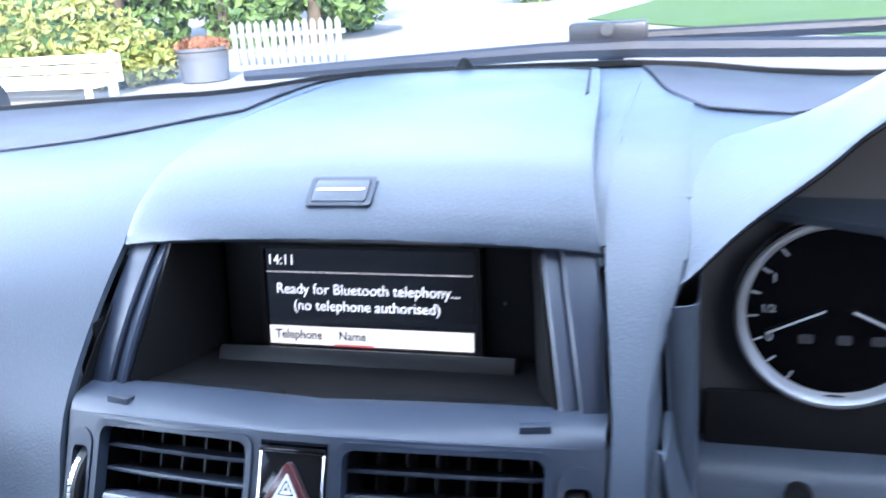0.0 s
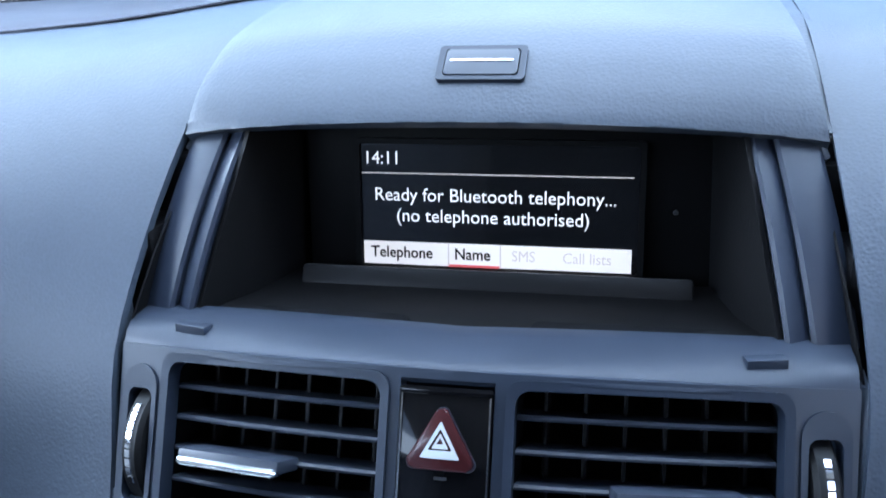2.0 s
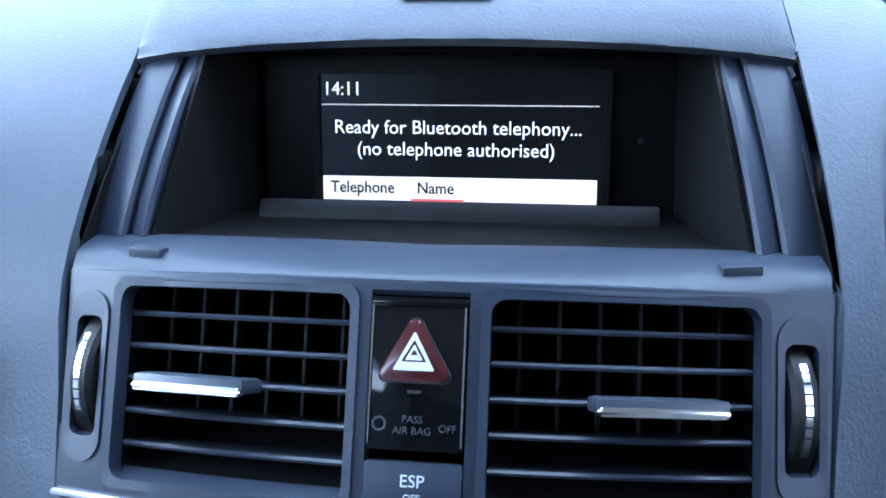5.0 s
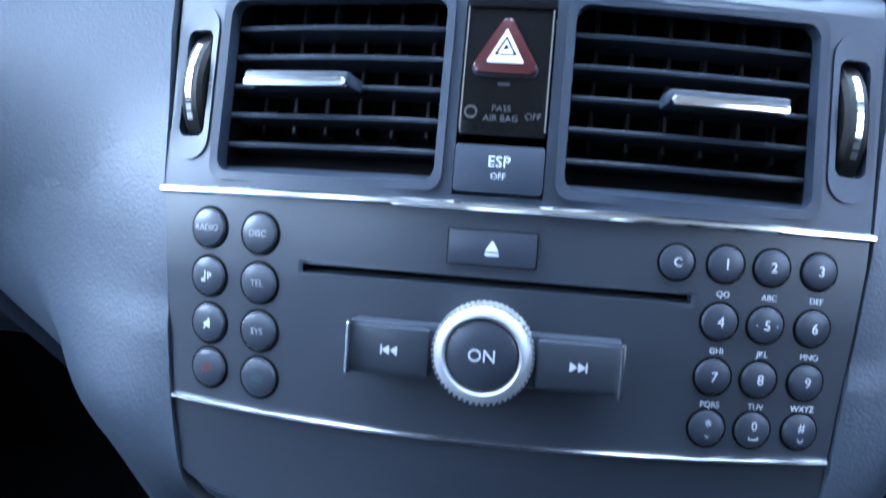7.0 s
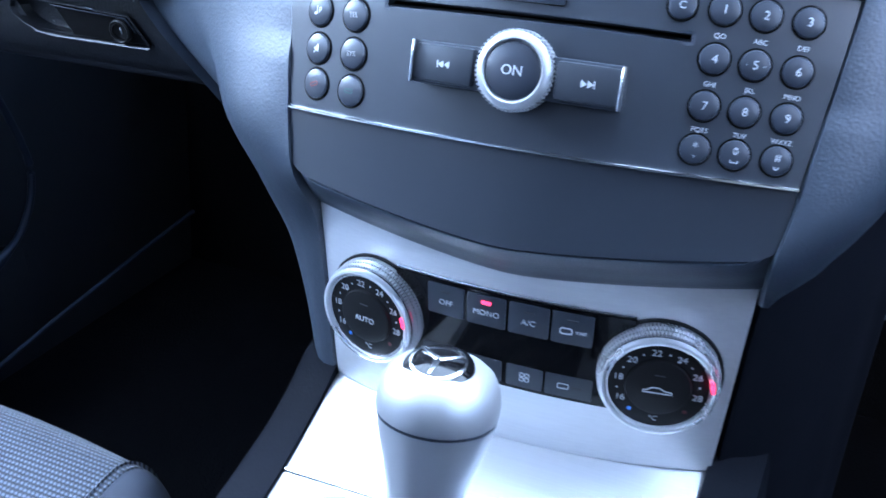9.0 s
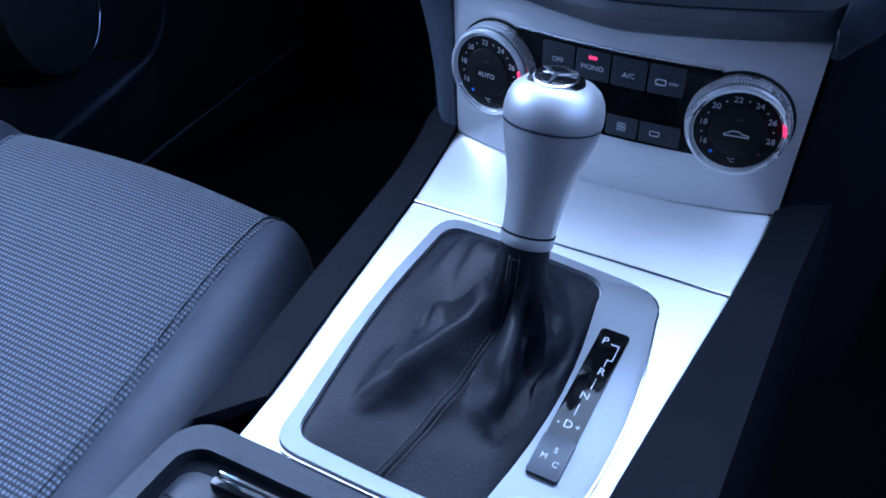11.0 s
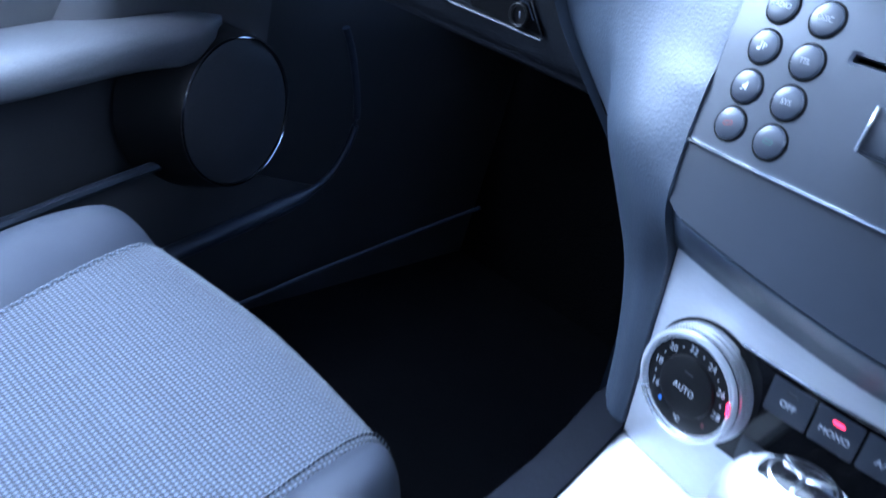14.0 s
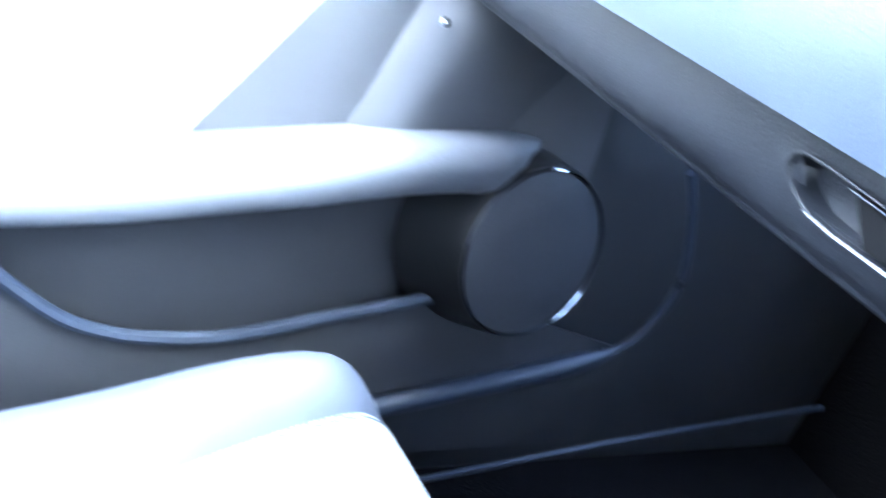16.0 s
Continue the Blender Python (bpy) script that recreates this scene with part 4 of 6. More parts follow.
def alu_at(x, z, out=0.0):
    u = Vector((1, 2.6 * x, 0)).normalized()
    v = Vector((0, -0.08, 1)).normalized()
    n = u.cross(v).normalized()
    v = n.cross(u)
    p = Vector((x, 0.0215 + 1.3 * x * x + 0.08 * (0.6115 - z), z)) + n * out
    return Matrix(((u.x, v.x, n.x, p.x), (u.y, v.y, n.y, p.y), (u.z, v.z, n.z, p.z), (0, 0, 0, 1)))


plate_rows = []
for v in steps(0, 1, 12):
    row = []
    for u in steps(-1, 1, 30):
        half = 0.1010 + 0.0048 * v
        z0, z1 = 0.5050 + 0.0040 * u * u, 0.6090 + 0.0075 * abs(u)
        row.append(alu_at(u * half, z0 + (z1 - z0) * v, -0.003).translation)
    plate_rows.append(row)
part("plate", sheet(plate_rows, 0.003), ALU, climate)
well = []
for v in steps(0, 1, 2):
    well.append([alu_at(u * 0.058, curve_at(v, (0, 1), (0.5405, 0.5915)), 0.0018).translation for u in steps(-1, 1, 20)])
part("dark_field", sheet(well, 0.001), GLOSS, climate, "glossy black display field")
part("chrome_line", tube([alu_at(x, 0.5925, 0.0015).translation for x in steps(-0.058, 0.058, 16)], 0.0009), CHROME, climate)
for x, name in ((-0.0308, "OFF"), (-0.0103, "MONO"), (0.0102, "A/C"), (0.0305, "")):
    m = alu_at(x, 0.5815)
    b = part("push_button", prism(rounded(0.0192, 0.0168, 0.0008), 0, 0.0034, 0.0006, m), PANEL, climate)
    if name:
        written(name, 0.0042, WHITE_PRINT, b, m @ pose(0, -0.0014, 0.0035))
    else:
        part("screen_symbol", rim(rounded(0.0060, 0.0036, 0.0012), rounded(0.0048, 0.0024, 0.0007), 0.0034, 0.0036, m @ pose(-0.0028, -0.0014, 0)), WHITE_PRINT, b)
        written("MAX", 0.0024, WHITE_PRINT, b, m @ pose(0.0042, -0.0014, 0.0035))
    part("button_lamp", prism(rounded(0.0048, 0.0011 if name != "MONO" else 0.0017, 0.0004), 0.0034, 0.0038, 0, m @ pose(0, 0.0045, 0)), RED_LED if name == "MONO" else DIM_PRINT, b, "lit red lamp" if name == "MONO" else "")
for i, x in enumerate((-0.0320, -0.0105, 0.0098, 0.0310)):
    w = 0.0180 if i in (1, 2) else 0.0225
    m = alu_at(x, 0.5485)
    b = part("push_button", prism(rounded(w, 0.0125, 0.0008), 0, 0.0030, 0.0006, m), PANEL, climate)
    if i == 2:
        for dx, dy in ((-0.0013, 0.0013), (0.0013, 0.0013), (-0.0013, -0.0013), (0.0013, -0.0013)):
            part("fan_symbol", rim(rounded(0.0026, 0.0026, 0.0012), rounded(0.0017, 0.0017, 0.0008), 0.0030, 0.0032, m @ pose(dx, dy, 0)), WHITE_PRINT, b)
    else:
        part("screen_symbol", rim(rounded(0.0056, 0.0032, 0.0006), rounded(0.0046, 0.0022, 0.0004), 0.0030, 0.0032, m @ pose(-0.0025, 0, 0)), WHITE_PRINT, b)
        part("symbol_bar", prism(rounded(0.0050, 0.0012, 0.0002), 0.0030, 0.0032, 0, m @ pose(0.0040, 0, 0)), DIM_PRINT, b)
# lit signs in the dark field
for x, z, w, h in ((-0.0290, 0.5668, 0.0016, 0.0020), (-0.0235, 0.5678, 0.0012, 0.0040), (-0.0250, 0.5662, 0.0040, 0.0010), (-0.0080, 0.5640, 0.0018, 0.0036), (-0.0050, 0.5640, 0.0018, 0.0036)):
    part("lit_sign", prism(rounded(w, h, 0.0003), 0.0016, 0.0022, 0, alu_at(x, z)), DISPLAY_WHITE, climate)
part("lit_sign", rim(rounded(0.0046, 0.0028, 0.0009), rounded(0.0034, 0.0016, 0.0005), 0.0016, 0.0022, alu_at(-0.0300, 0.5712)), AMBER, climate)


def dial(x):
    m = alu_at(x, 0.5640) @ Matrix.Diagonal((1.05, 1.05, 1, 1))
    ring = part("dial_ring", lathe([(0.0252, 0), (0.0250, 0.004), (0.0245, 0.0105), (0.0240, 0.0110), (0.0220, 0.0105)], 90, m), KEY, climate, "knurled silver dial ring")
    part("bright_rim", lathe([(0.0248, 0.0105), (0.0249, 0.0118), (0.0244, 0.0132), (0.0234, 0.0136), (0.0226, 0.0132), (0.0222, 0.0112)], 90, m, close=False), KNURL, ring, "bright metal rim")
    ridges = bmesh.new()
    for i in range(100):
        a = 2 * math.pi * i / 100
        for k, (r, h) in enumerate(((0.0255, 0.0020), (0.0253, 0.0050), (0.0250, 0.0080))):
            o = a + (math.pi / 100 if k == 1 else 0)
            bmesh.ops.create_cube(ridges, size=1, matrix=m @ pose(r * math.cos(o), r * math.sin(o), h, 0, 0, math.degrees(o)) @ Matrix.Diagonal((0.0016, 0.0011, 0.0026, 1)))
    tagged(part("knurling", ridges, KNURL, ring, smooth=0), kind="stuff")
    part("base_shadow_ring", lathe([(0.0276, -0.001), (0.0276, 0.0012), (0.0262, 0.0012), (0.0262, -0.001)], 60, m, close=False), DARK, ring)
    face = part("dial_face", lathe([(0.0222, 0.006), (0.0222, 0.0110), (0.0218, 0.0113), (0.0140, 0.0113), (0.0136, 0.0128), (0.0125, 0.0133), (0.004, 0.0134), (0.0005, 0.0134)], 60, m), DARK, climate, "black dial face with white numbers")
    part("face_line", lathe([(0.0219, 0.0113), (0.0219, 0.0117), (0.0213, 0.0117), (0.0213, 0.0113)], 60, m, close=False), KNURL, face)
    for k, label in enumerate(("16", "18", "20", "22", "24", "26", "28")):
        a = radians(208 - k * 36.5)
        written(label, 0.0044, WHITE_PRINT, face, m @ pose(0.0172 * math.cos(a), 0.0172 * math.sin(a), 0.0114))
        if k < 6:
            a -= radians(18)
            part("mark", lathe([(0.0005, 0), (0.0004, 0.0002)], 8, m @ pose(0.0172 * math.cos(a), 0.0172 * math.sin(a), 0.0113)), WHITE_PRINT, face)
    for a, mat in ((232, BLUE_PRINT), (-42, RED_PRINT)):
        part("colour_mark", lathe([(0.0010, 0), (0.0009, 0.0002)], 10, m @ pose(0.0172 * math.cos(radians(a)), 0.0172 * math.sin(radians(a)), 0.0113)), mat, face)
    written("°C", 0.0036, WHITE_PRINT, face, m @ pose(0.0, -0.0172, 0.0114))
    a = radians(12)
    part("red_pointer", prism(rounded(0.0016, 0.0056, 0.0004), 0.0112, 0.0140, 0, m @ pose(0.0224 * math.cos(a), 0.0224 * math.sin(a), 0, 0, 0, 12)), RED_LED, face)
    part("cap_line", prism(rounded(0.0044, 0.0006, 0.0002), 0.0134, 0.0136, 0, m @ pose(0, 0.0072, 0)), DIM_PRINT, face)
    if x < 0:
        written("AUTO", 0.0040, WHITE_PRINT, face, m @ pose(0, -0.001, 0.0135))
    else:
        part("car_symbol", rim([(-0.0062, -0.0012), (0.0062, -0.0012), (0.0060, 0.0004), (0.0030, 0.0006), (0.0008, 0.0020), (-0.0028, 0.0020), (-0.0046, 0.0006), (-0.0062, 0.0002)],
             [(-0.0056, -0.0007), (0.0056, -0.0007), (0.0054, 0.0000), (0.0028, 0.0002), (0.0006, 0.0015), (-0.0025, 0.0015), (-0.0043, 0.0002), (-0.0056, -0.0002)], 0.0134, 0.0136, m @ pose(0, -0.001, 0)), WHITE_PRINT, face)


dial(-0.0702)
dial(0.0702)

# ---- centre console ----
console = thing("centre_console", (0, -0.10, 0.10), "centre console with an aluminium plate and dark side trims", "centre console")


def console_z(y):
    return smooth_at(y, (-0.60, -0.20, -0.10, -0.023, 0.010, 0.044), (0.440, 0.453, 0.4738, 0.4900, 0.4985, 0.5080))


def console_half(y, side):
    return curve_at(y, (-0.21, -0.023, 0.042), (0.0915, 0.0970, 0.1015)) if side < 0 else curve_at(y, (-0.21, -0.165, -0.023, 0.042), (0.0740, 0.0775, 0.0935, 0.0995))


def console_at(x, y, out=0.0, turn=0.0):
    slope = math.degrees(math.atan2(console_z(y + 0.002) - console_z(y - 0.002), 0.004))
    return pose(x, y, console_z(y), slope, 0, 0) @ pose(0, 0, out, 0, 0, turn)


def plate(y0, y1, n):
    rows = []
    for y in steps(y0, y1, n):
        a, b = console_half(y, -1), console_half(y, 1)
        z = console_z(y)
        rows.append([(-a - 0.0005, y, z - 0.004), (-a, y, z - 0.0008), (-a + 0.0015, y, z), (-0.03, y, z + 0.0006), (0.03, y, z + 0.0006), (b - 0.0015, y, z), (b, y, z - 0.0008), (b + 0.0005, y, z - 0.004)])
    return sheet(rows, 0.003)


part("front_plate", plate(-0.0208, 0.0465, 12), ALU, console, "brushed aluminium front plate")
part("lever_plate", plate(-0.206, -0.0232, 18), ALU, console, "brushed aluminium plate round the gear lever")
part("seam_step", tube([(x, -0.0220, console_z(-0.0220) + 0.0004) for x in steps(-0.0965, 0.0935, 4)], 0.0008), CHROME, console)


def side_trim(side):
    rows = []
    for y in steps(-0.55, 0.10, 26):
        a = console_half(max(min(y, 0.042), -0.21), side) + 0.0008
        z = console_z(max(min(y, 0.044), -0.6)) + (0.006 if y > 0.044 else 0)
        o = curve_at(y, (-0.55, -0.2, 0.0, 0.10), (0.128, 0.120, 0.122, 0.130))
        if y < -0.19:
            a, o, z = 0.1205, max(o, 0.1265), z - 0.006
        rows.append([(side * a, y, z - 0.006), (side * a, y, z + 0.0005), (side * (a + 0.002), y, z + 0.0015), (side * (o - 0.004), y, z - 0.001), (side * o, y, z - 0.006), (side * (o + 0.003), y, z - 0.05), (side * (o + 0.012), y, 0.28), (side * (o + 0.022), y, 0.10)])
    return sheet(smooth_rows(rows, 2), 0.002)


part("side_trim", side_trim(-1), SIDE_TRIM, console)
part("side_trim", side_trim(1), SIDE_TRIM, console)

# frame of the gear lever
FRAME_OUT = [(-0.0735, -0.0270), (0.0645, -0.0375), (0.0660, -0.2015), (-0.0765, -0.2005)]
FRAME_IN = [(-0.0672, -0.0345), (0.0330, -0.0402), (0.0305, -0.1935), (-0.0685, -0.1905)]


def soft_quad(corners, r, n=6, bulge=(0.001, 0.007, 0.0005, 0.0035)):
    """A four-cornered outline with rounded corners and bulging sides, on the console's skin."""
    pts = []
    c = [Vector(p) for p in corners]
    for i in range(4):
        a, b = (c[i - 1] - c[i]).normalized(), (c[(i + 1) % 4] - c[i]).normalized()
        for k in range(n + 1):
            t = k / n
            pts.append(c[i] + a * r * (1 - t) ** 2 + b * r * t**2)
        side = c[(i + 1) % 4] - c[i]
        out = Vector((-side.y, side.x)).normalized()
        p, q = c[i] + b * r, c[(i + 1) % 4] - b * r
        for k in range(1, 8):
            t = k / 8
            pts.append(p.lerp(q, t) + out * bulge[i] * math.sin(math.pi * t))
    return pts


def console_rim(outer, inner, h0, h1, drop):
    bm = bmesh.new()
    mids = [o.lerp(i, 0.12) for o, i in zip(outer, inner)]
    loops = [[bm.verts.new((p.x, p.y, console_z(p.y) + h)) for p in o] for o, h in ((outer, h0), (outer, h1 * 0.5), (mids, h1), (inner, h1), (inner, drop))]
    n = len(outer)
    for k in range(4):
        for i in range(n):
            j = (i + 1) % n
            bm.faces.new((loops[k][i], loops[k][j], loops[k + 1][j], loops[k + 1][i]))
    return bm


lever_frame = thing("gear_surround", (0, -0.11, 0.475), "satin grey frame round the gear lever with a position display", "gear surround")
part("frame", console_rim(soft_quad(FRAME_OUT, 0.018), soft_quad(FRAME_IN, 0.014), -0.001, 0.0035, -0.004), FRAME_GREY, lever_frame)
part("frame_edge", tube([(p.x, p.y, console_z(p.y) + 0.0012) for p in soft_quad(FRAME_OUT, 0.018) + soft_quad(FRAME_OUT, 0.018)[:1]], 0.0009, 6), CHROME, lever_frame)
sel = console_at(0.0488, -0.1165, 0.0036, -1.2)
strip = part("position_display", prism(rounded(0.0150, 0.0900, 0.0018), -0.004, 0.0012, 0.0005, sel), GLOSS, lever_frame, "black glossy gear position strip")
for k, (ch, y, dx) in enumerate((("P", 0.0372, -0.0028), ("R", 0.0185, 0.0026), ("N", 0.0022, 0.0008), ("D", -0.0158, 0.0))):
    written(ch, 0.0062, WHITE_PRINT, strip, sel @ pose(dx, y, 0.0014))
for dx in (-0.0048, 0.0048):
    written("-" if dx < 0 else "+", 0.0050, WHITE_PRINT, strip, sel @ pose(dx, -0.0158, 0.0014))
for x, y, w, h in ((0.0048, 0.0315, 0.0005, 0.0100), (0.0026, 0.0364, 0.0045, 0.0005), (0.0034, 0.0266, 0.0028, 0.0005), (0.0024, 0.0242, 0.0005, 0.0046), (0.0018, 0.0105, 0.0005, 0.0070), (0.0004, -0.0065, 0.0005, 0.0070)):
    part("guide_line", prism(rounded(w, h, 0.0002), 0.0012, 0.0014, 0, sel @ pose(x, y, 0)), WHITE_PRINT, strip)
mode = part("mode_button", prism(rounded(0.0156, 0.0222, 0.0012), -0.002, 0.0026, 0.0008, sel @ pose(0, -0.0352, 0)), KEY, lever_frame, "dark mode button")
for ch, dx, dy in (("S", 0.001, 0.0035), ("M", -0.003, -0.001), ("C", 0.0035, -0.0035)):
    written(ch, 0.0042, WHITE_PRINT, mode, sel @ pose(dx, -0.0352 + dy, 0.0027))

# ---- gear lever ----
lever = thing("gear_lever", (0.003, -0.0905, 0.475), "satin silver gear lever with a black leather gaiter", "gear lever")
axis = look((0.003, -0.0905, 0.5325), Vector((0.003, -0.0905, 0.5325)) - Vector((0.0, 0.315, 0.95)))
part("knob_body", lathe([(0.0100, 0.0), (0.0126, 0.0), (0.0130, 0.0008), (0.0131, 0.0055), (0.0128, 0.0062), (0.0128, 0.0066), (0.0131, 0.012), (0.0138, 0.020), (0.0150, 0.028), (0.0171, 0.037), (0.0198, 0.046), (0.0217, 0.0530), (0.0225, 0.0578), (0.0226, 0.0588), (0.0222, 0.0594), (0.0150, 0.0594)], 56, axis), SATIN, lever)
part("gap_ring", lathe([(0.0223, 0.0590), (0.0223, 0.0606), (0.0150, 0.0606), (0.0150, 0.0590)], 48, axis), VOID, lever)
part("gap_ring", lathe([(0.01325, 0.0056), (0.01325, 0.0066), (0.0100, 0.0066), (0.0100, 0.0056)], 48, axis), VOID, lever)
neck_top = axis @ Vector((0, 0, 0.0580))
head = Matrix.Translation(neck_top) @ Matrix.Rotation(radians(9), 4, 'X') @ Matrix.Translation(-neck_top) @ axis
part("seam_ring", lathe([(0.0150, 0.0594), (0.0229, 0.0594), (0.0229, 0.0601), (0.0150, 0.0601)], 56, head), KEY, lever, "dark seam ring")
part("knob_head", lathe([(0.0150, 0.0602), (0.0224, 0.0602), (0.0231, 0.0608), (0.0234, 0.0630), (0.0232, 0.0668), (0.0223, 0.0712), (0.0202, 0.0753), (0.0168, 0.0782), (0.0125, 0.0798), (0.0060, 0.0805), (0.0005, 0.0806)], 56, head), SATIN, lever, "smooth satin silver head")
dome_c = head @ Vector((0, 0, 0.0620))
head = Matrix.Translation(dome_c) @ Matrix.Rotation(radians(13), 4, 'X') @ Matrix.Translation(-dome_c) @ head
disc = part("knob_emblem", lathe([(0.0136, 0.0735), (0.0136, 0.0792), (0.0131, 0.0806), (0.0095, 0.0821), (0.0040, 0.0831), (0.0005, 0.0833)], 48, head), GLOSS, lever, "glossy black disc with a chrome emblem")
part("emblem_ring", lathe([(0.0108, 0.0811), (0.0107, 0.0824), (0.0098, 0.0827), (0.0098, 0.0814)], 48, head, close=False), CHROME, disc)
for k in range(3):
    part("emblem_ray", prism([(-0.0014, 0), (0.0014, 0), (0.0003, 0.0098), (-0.0003, 0.0098)], 0.0816, 0.0838, 0.0003, head @ pose(0, 0, 0, 0, 0, 120 * k)), CHROME, disc)


def gaiter_mesh():
    """Leather drawn from the frame's opening up to the collar: a flat skirt, a slack drape and a tight sleeve."""
    base = soft_quad([(-0.0668, -0.0350), (0.0326, -0.0407), (0.0301, -0.1930), (-0.0681, -0.1900)], 0.014, 12)
    top_c = Vector((0.003, -0.0905, 0.5325))
    lean = Vector((0.0, -0.014, -0.034))
    rows = []
    for v in steps(0, 1, 34):
        row = []
        reach = smooth_at(v, (0, 0.12, 0.28, 0.45, 0.60, 0.72, 0.82, 1), (1.0, 0.90, 0.72, 0.50, 0.30, 0.13, 0.05, 0.0))
        rise = smooth_at(v, (0, 0.12, 0.28, 0.45, 0.60, 0.72, 0.82, 1), (0.0, 0.03, 0.10, 0.23, 0.37, 0.52, 0.66, 1.0))
        env = smooth_at(v, (0, 0.15, 0.40, 0.60, 0.75, 0.88, 1), (0, 0.30, 0.95, 1.0, 0.60, 0.18, 0))
        for p in base:
            b = Vector((p.x, p.y, console_z(p.y) + 0.001))
            a = math.atan2(p.y + 0.110, p.x + 0.0205)
            t = top_c + Vector((math.cos(a) * 0.0120, math.sin(a) * 0.0120, -math.sin(a) * 0.004))
            t = t + lean * max(0.0, 1 - v) * 0.25
            q = Vector((t.x + (b.x - t.x) * reach, t.y + (b.y - t.y) * reach, b.z + (t.z - b.z) * rise))
            wave = math.sin(a * 3 + 1.1 + 2.4 * v) * 0.0042 + math.sin(a * 7 - 6 * v + 0.8) * 0.0022 + math.sin(a * 13 + 9 * v) * 0.0007
            pleat = -0.0085 * math.exp(-((a + 0.55 + 0.9 * (v - 0.5)) / 0.20) ** 2) + 0.0075 * math.exp(-((a + 0.95 + 0.9 * (v - 0.5)) / 0.22) ** 2)
            crease = noise.noise(Vector((a * 3.2, v * 7.0, 0.4))) * 0.0032 + noise.noise(q * 130) * 0.0014
            q += Vector((math.cos(a), math.sin(a), 0.85)) * (wave + pleat + crease) * env
            q.z = max(q.z, console_z(q.y) + 0.0012 + 0.004 * min(1.0, v * 4))
            row.append(q)
        rows.append(row)
    return rows


gaiter_rows = gaiter_mesh()
gaiter = part("gaiter", sheet(gaiter_rows, 0.0015, closed=True), LEATHER, lever, "creased black leather gaiter")
seam_k = min(range(len(gaiter_rows[0])), key=lambda k: (gaiter_rows[0][k] - Vector((-0.0205, -0.192, 0.455))).length)
seam_line = [row[seam_k] for row in gaiter_rows[1:-1]]
part("seam_ridge", tube([p + Vector((0, -0.0003, -0.0006)) for p in seam_line], 0.0016, 8), LEATHER, gaiter)
for off in (-0.0026, 0.0026):
    for i in range(len(seam_line) - 1):
        a, b = seam_line[i], seam_line[i + 1]
        for f0, f1 in ((0.08, 0.42), (0.58, 0.92)):
            shift = Vector((off, -0.0004, 0.0009))
            part("stitch", tube([a.lerp(b, f0) + shift, a.lerp(b, f1) + shift], 0.00045, 5), THREAD, gaiter)

# ---- rear tray of the console ----
tray = thing("console_tray", (-0.06, -0.30, 0.44), "dark console tray closed by a ribbed roller blind", "storage tray")


def flat_at(x, y, out=0.0, turn=0.0):
    return pose(x, y, 0.4503 + 0.06 * (y + 0.21) + out, 3.4, 0, turn)


part("tray_frame", rim([(x - 0.0135, y) for x, y in rounded(0.212, 0.36, 0.020, 8)], [(x - 0.0630, y - 0.001) for x, y in rounded(0.0910, 0.334, 0.013, 8)], -0.020, 0.0030, flat_at(0, -0.3800), 0.0028), TRAY, tray)
part("blind_track", rim([(x - 0.0630, y - 0.001) for x, y in rounded(0.0912, 0.334, 0.013, 8)], [(x - 0.0630, y - 0.003) for x, y in rounded(0.0840, 0.322, 0.010, 8)], -0.014, -0.0035, flat_at(0, -0.3800), 0.0008), SIDE_TRIM, tray)
part("lead_plate", block(0.084, 0.0262, 0.004, 0.0006, flat_at(-0.0630, -0.2266, -0.0060)), BLIND, tray)
for i in range(34):
    part("rib", block(0.084, 0.0084, 0.004, 0.0004, flat_at(-0.0630, -0.2444 - 0.0088 * i, -0.0062)), BLIND, tray)
part("blind_back", block(0.086, 0.325, 0.003, 0, flat_at(-0.0630, -0.382, -0.0100)), DARK, tray)
handle = part("blind_handle", block(0.0500, 0.0080, 0.010, 0.0030, flat_at(-0.0600, -0.2262, 0.0000, 1)), GLOSS, tray, "black bar handle with a chrome edge")
part("chrome_edge", tube([flat_at(x, -0.2236, 0.0048).translation for x in steps(-0.0835, -0.0365, 6)], 0.0014, 8, taper=[0.3, 1, 1, 1, 1, 1, 0.3]), CHROME, handle)
control = thing("menu_controller", (0.022, -0.245, 0.45), "silver rotary controller with a dark push key beside it", "rotary controller")
part("controller_base", lathe([(0.0225, -0.004), (0.0225, 0.004), (0.0205, 0.006)], 48, flat_at(0.0262, -0.2450)), DARK, control)
part("controller_knob", lathe([(0.0185, 0.004), (0.0190, 0.010), (0.0180, 0.018), (0.0160, 0.020), (0.0145, 0.0195)], 56, flat_at(0.0262, -0.2450)), SATIN, control)
back_key = thing("return_key", (-0.008, -0.222, 0.45), "small dark return key with a chrome rim on the console", "push key")
part("key_body", prism(rounded(0.0185, 0.0220, 0.004), -0.002, 0.0050, 0.001, flat_at(0.0022, -0.2310, 0.0005, -4)), KEY, back_key)
part("key_rim", tube([flat_at(-0.0072, -0.2410, 0.0052).translation, flat_at(-0.0072, -0.2310, 0.0055).translation, flat_at(-0.0068, -0.2230, 0.0055).translation, flat_at(-0.0040, -0.2200, 0.0055).translation, flat_at(0.0060, -0.2192, 0.0055).translation], 0.0009), CHROME, back_key)
part("return_symbol", prism(rounded(0.0050, 0.0006, 0.0002), 0.0056, 0.0058, 0, flat_at(0.0030, -0.2325, 0.0, -4)), WHITE_PRINT, back_key)
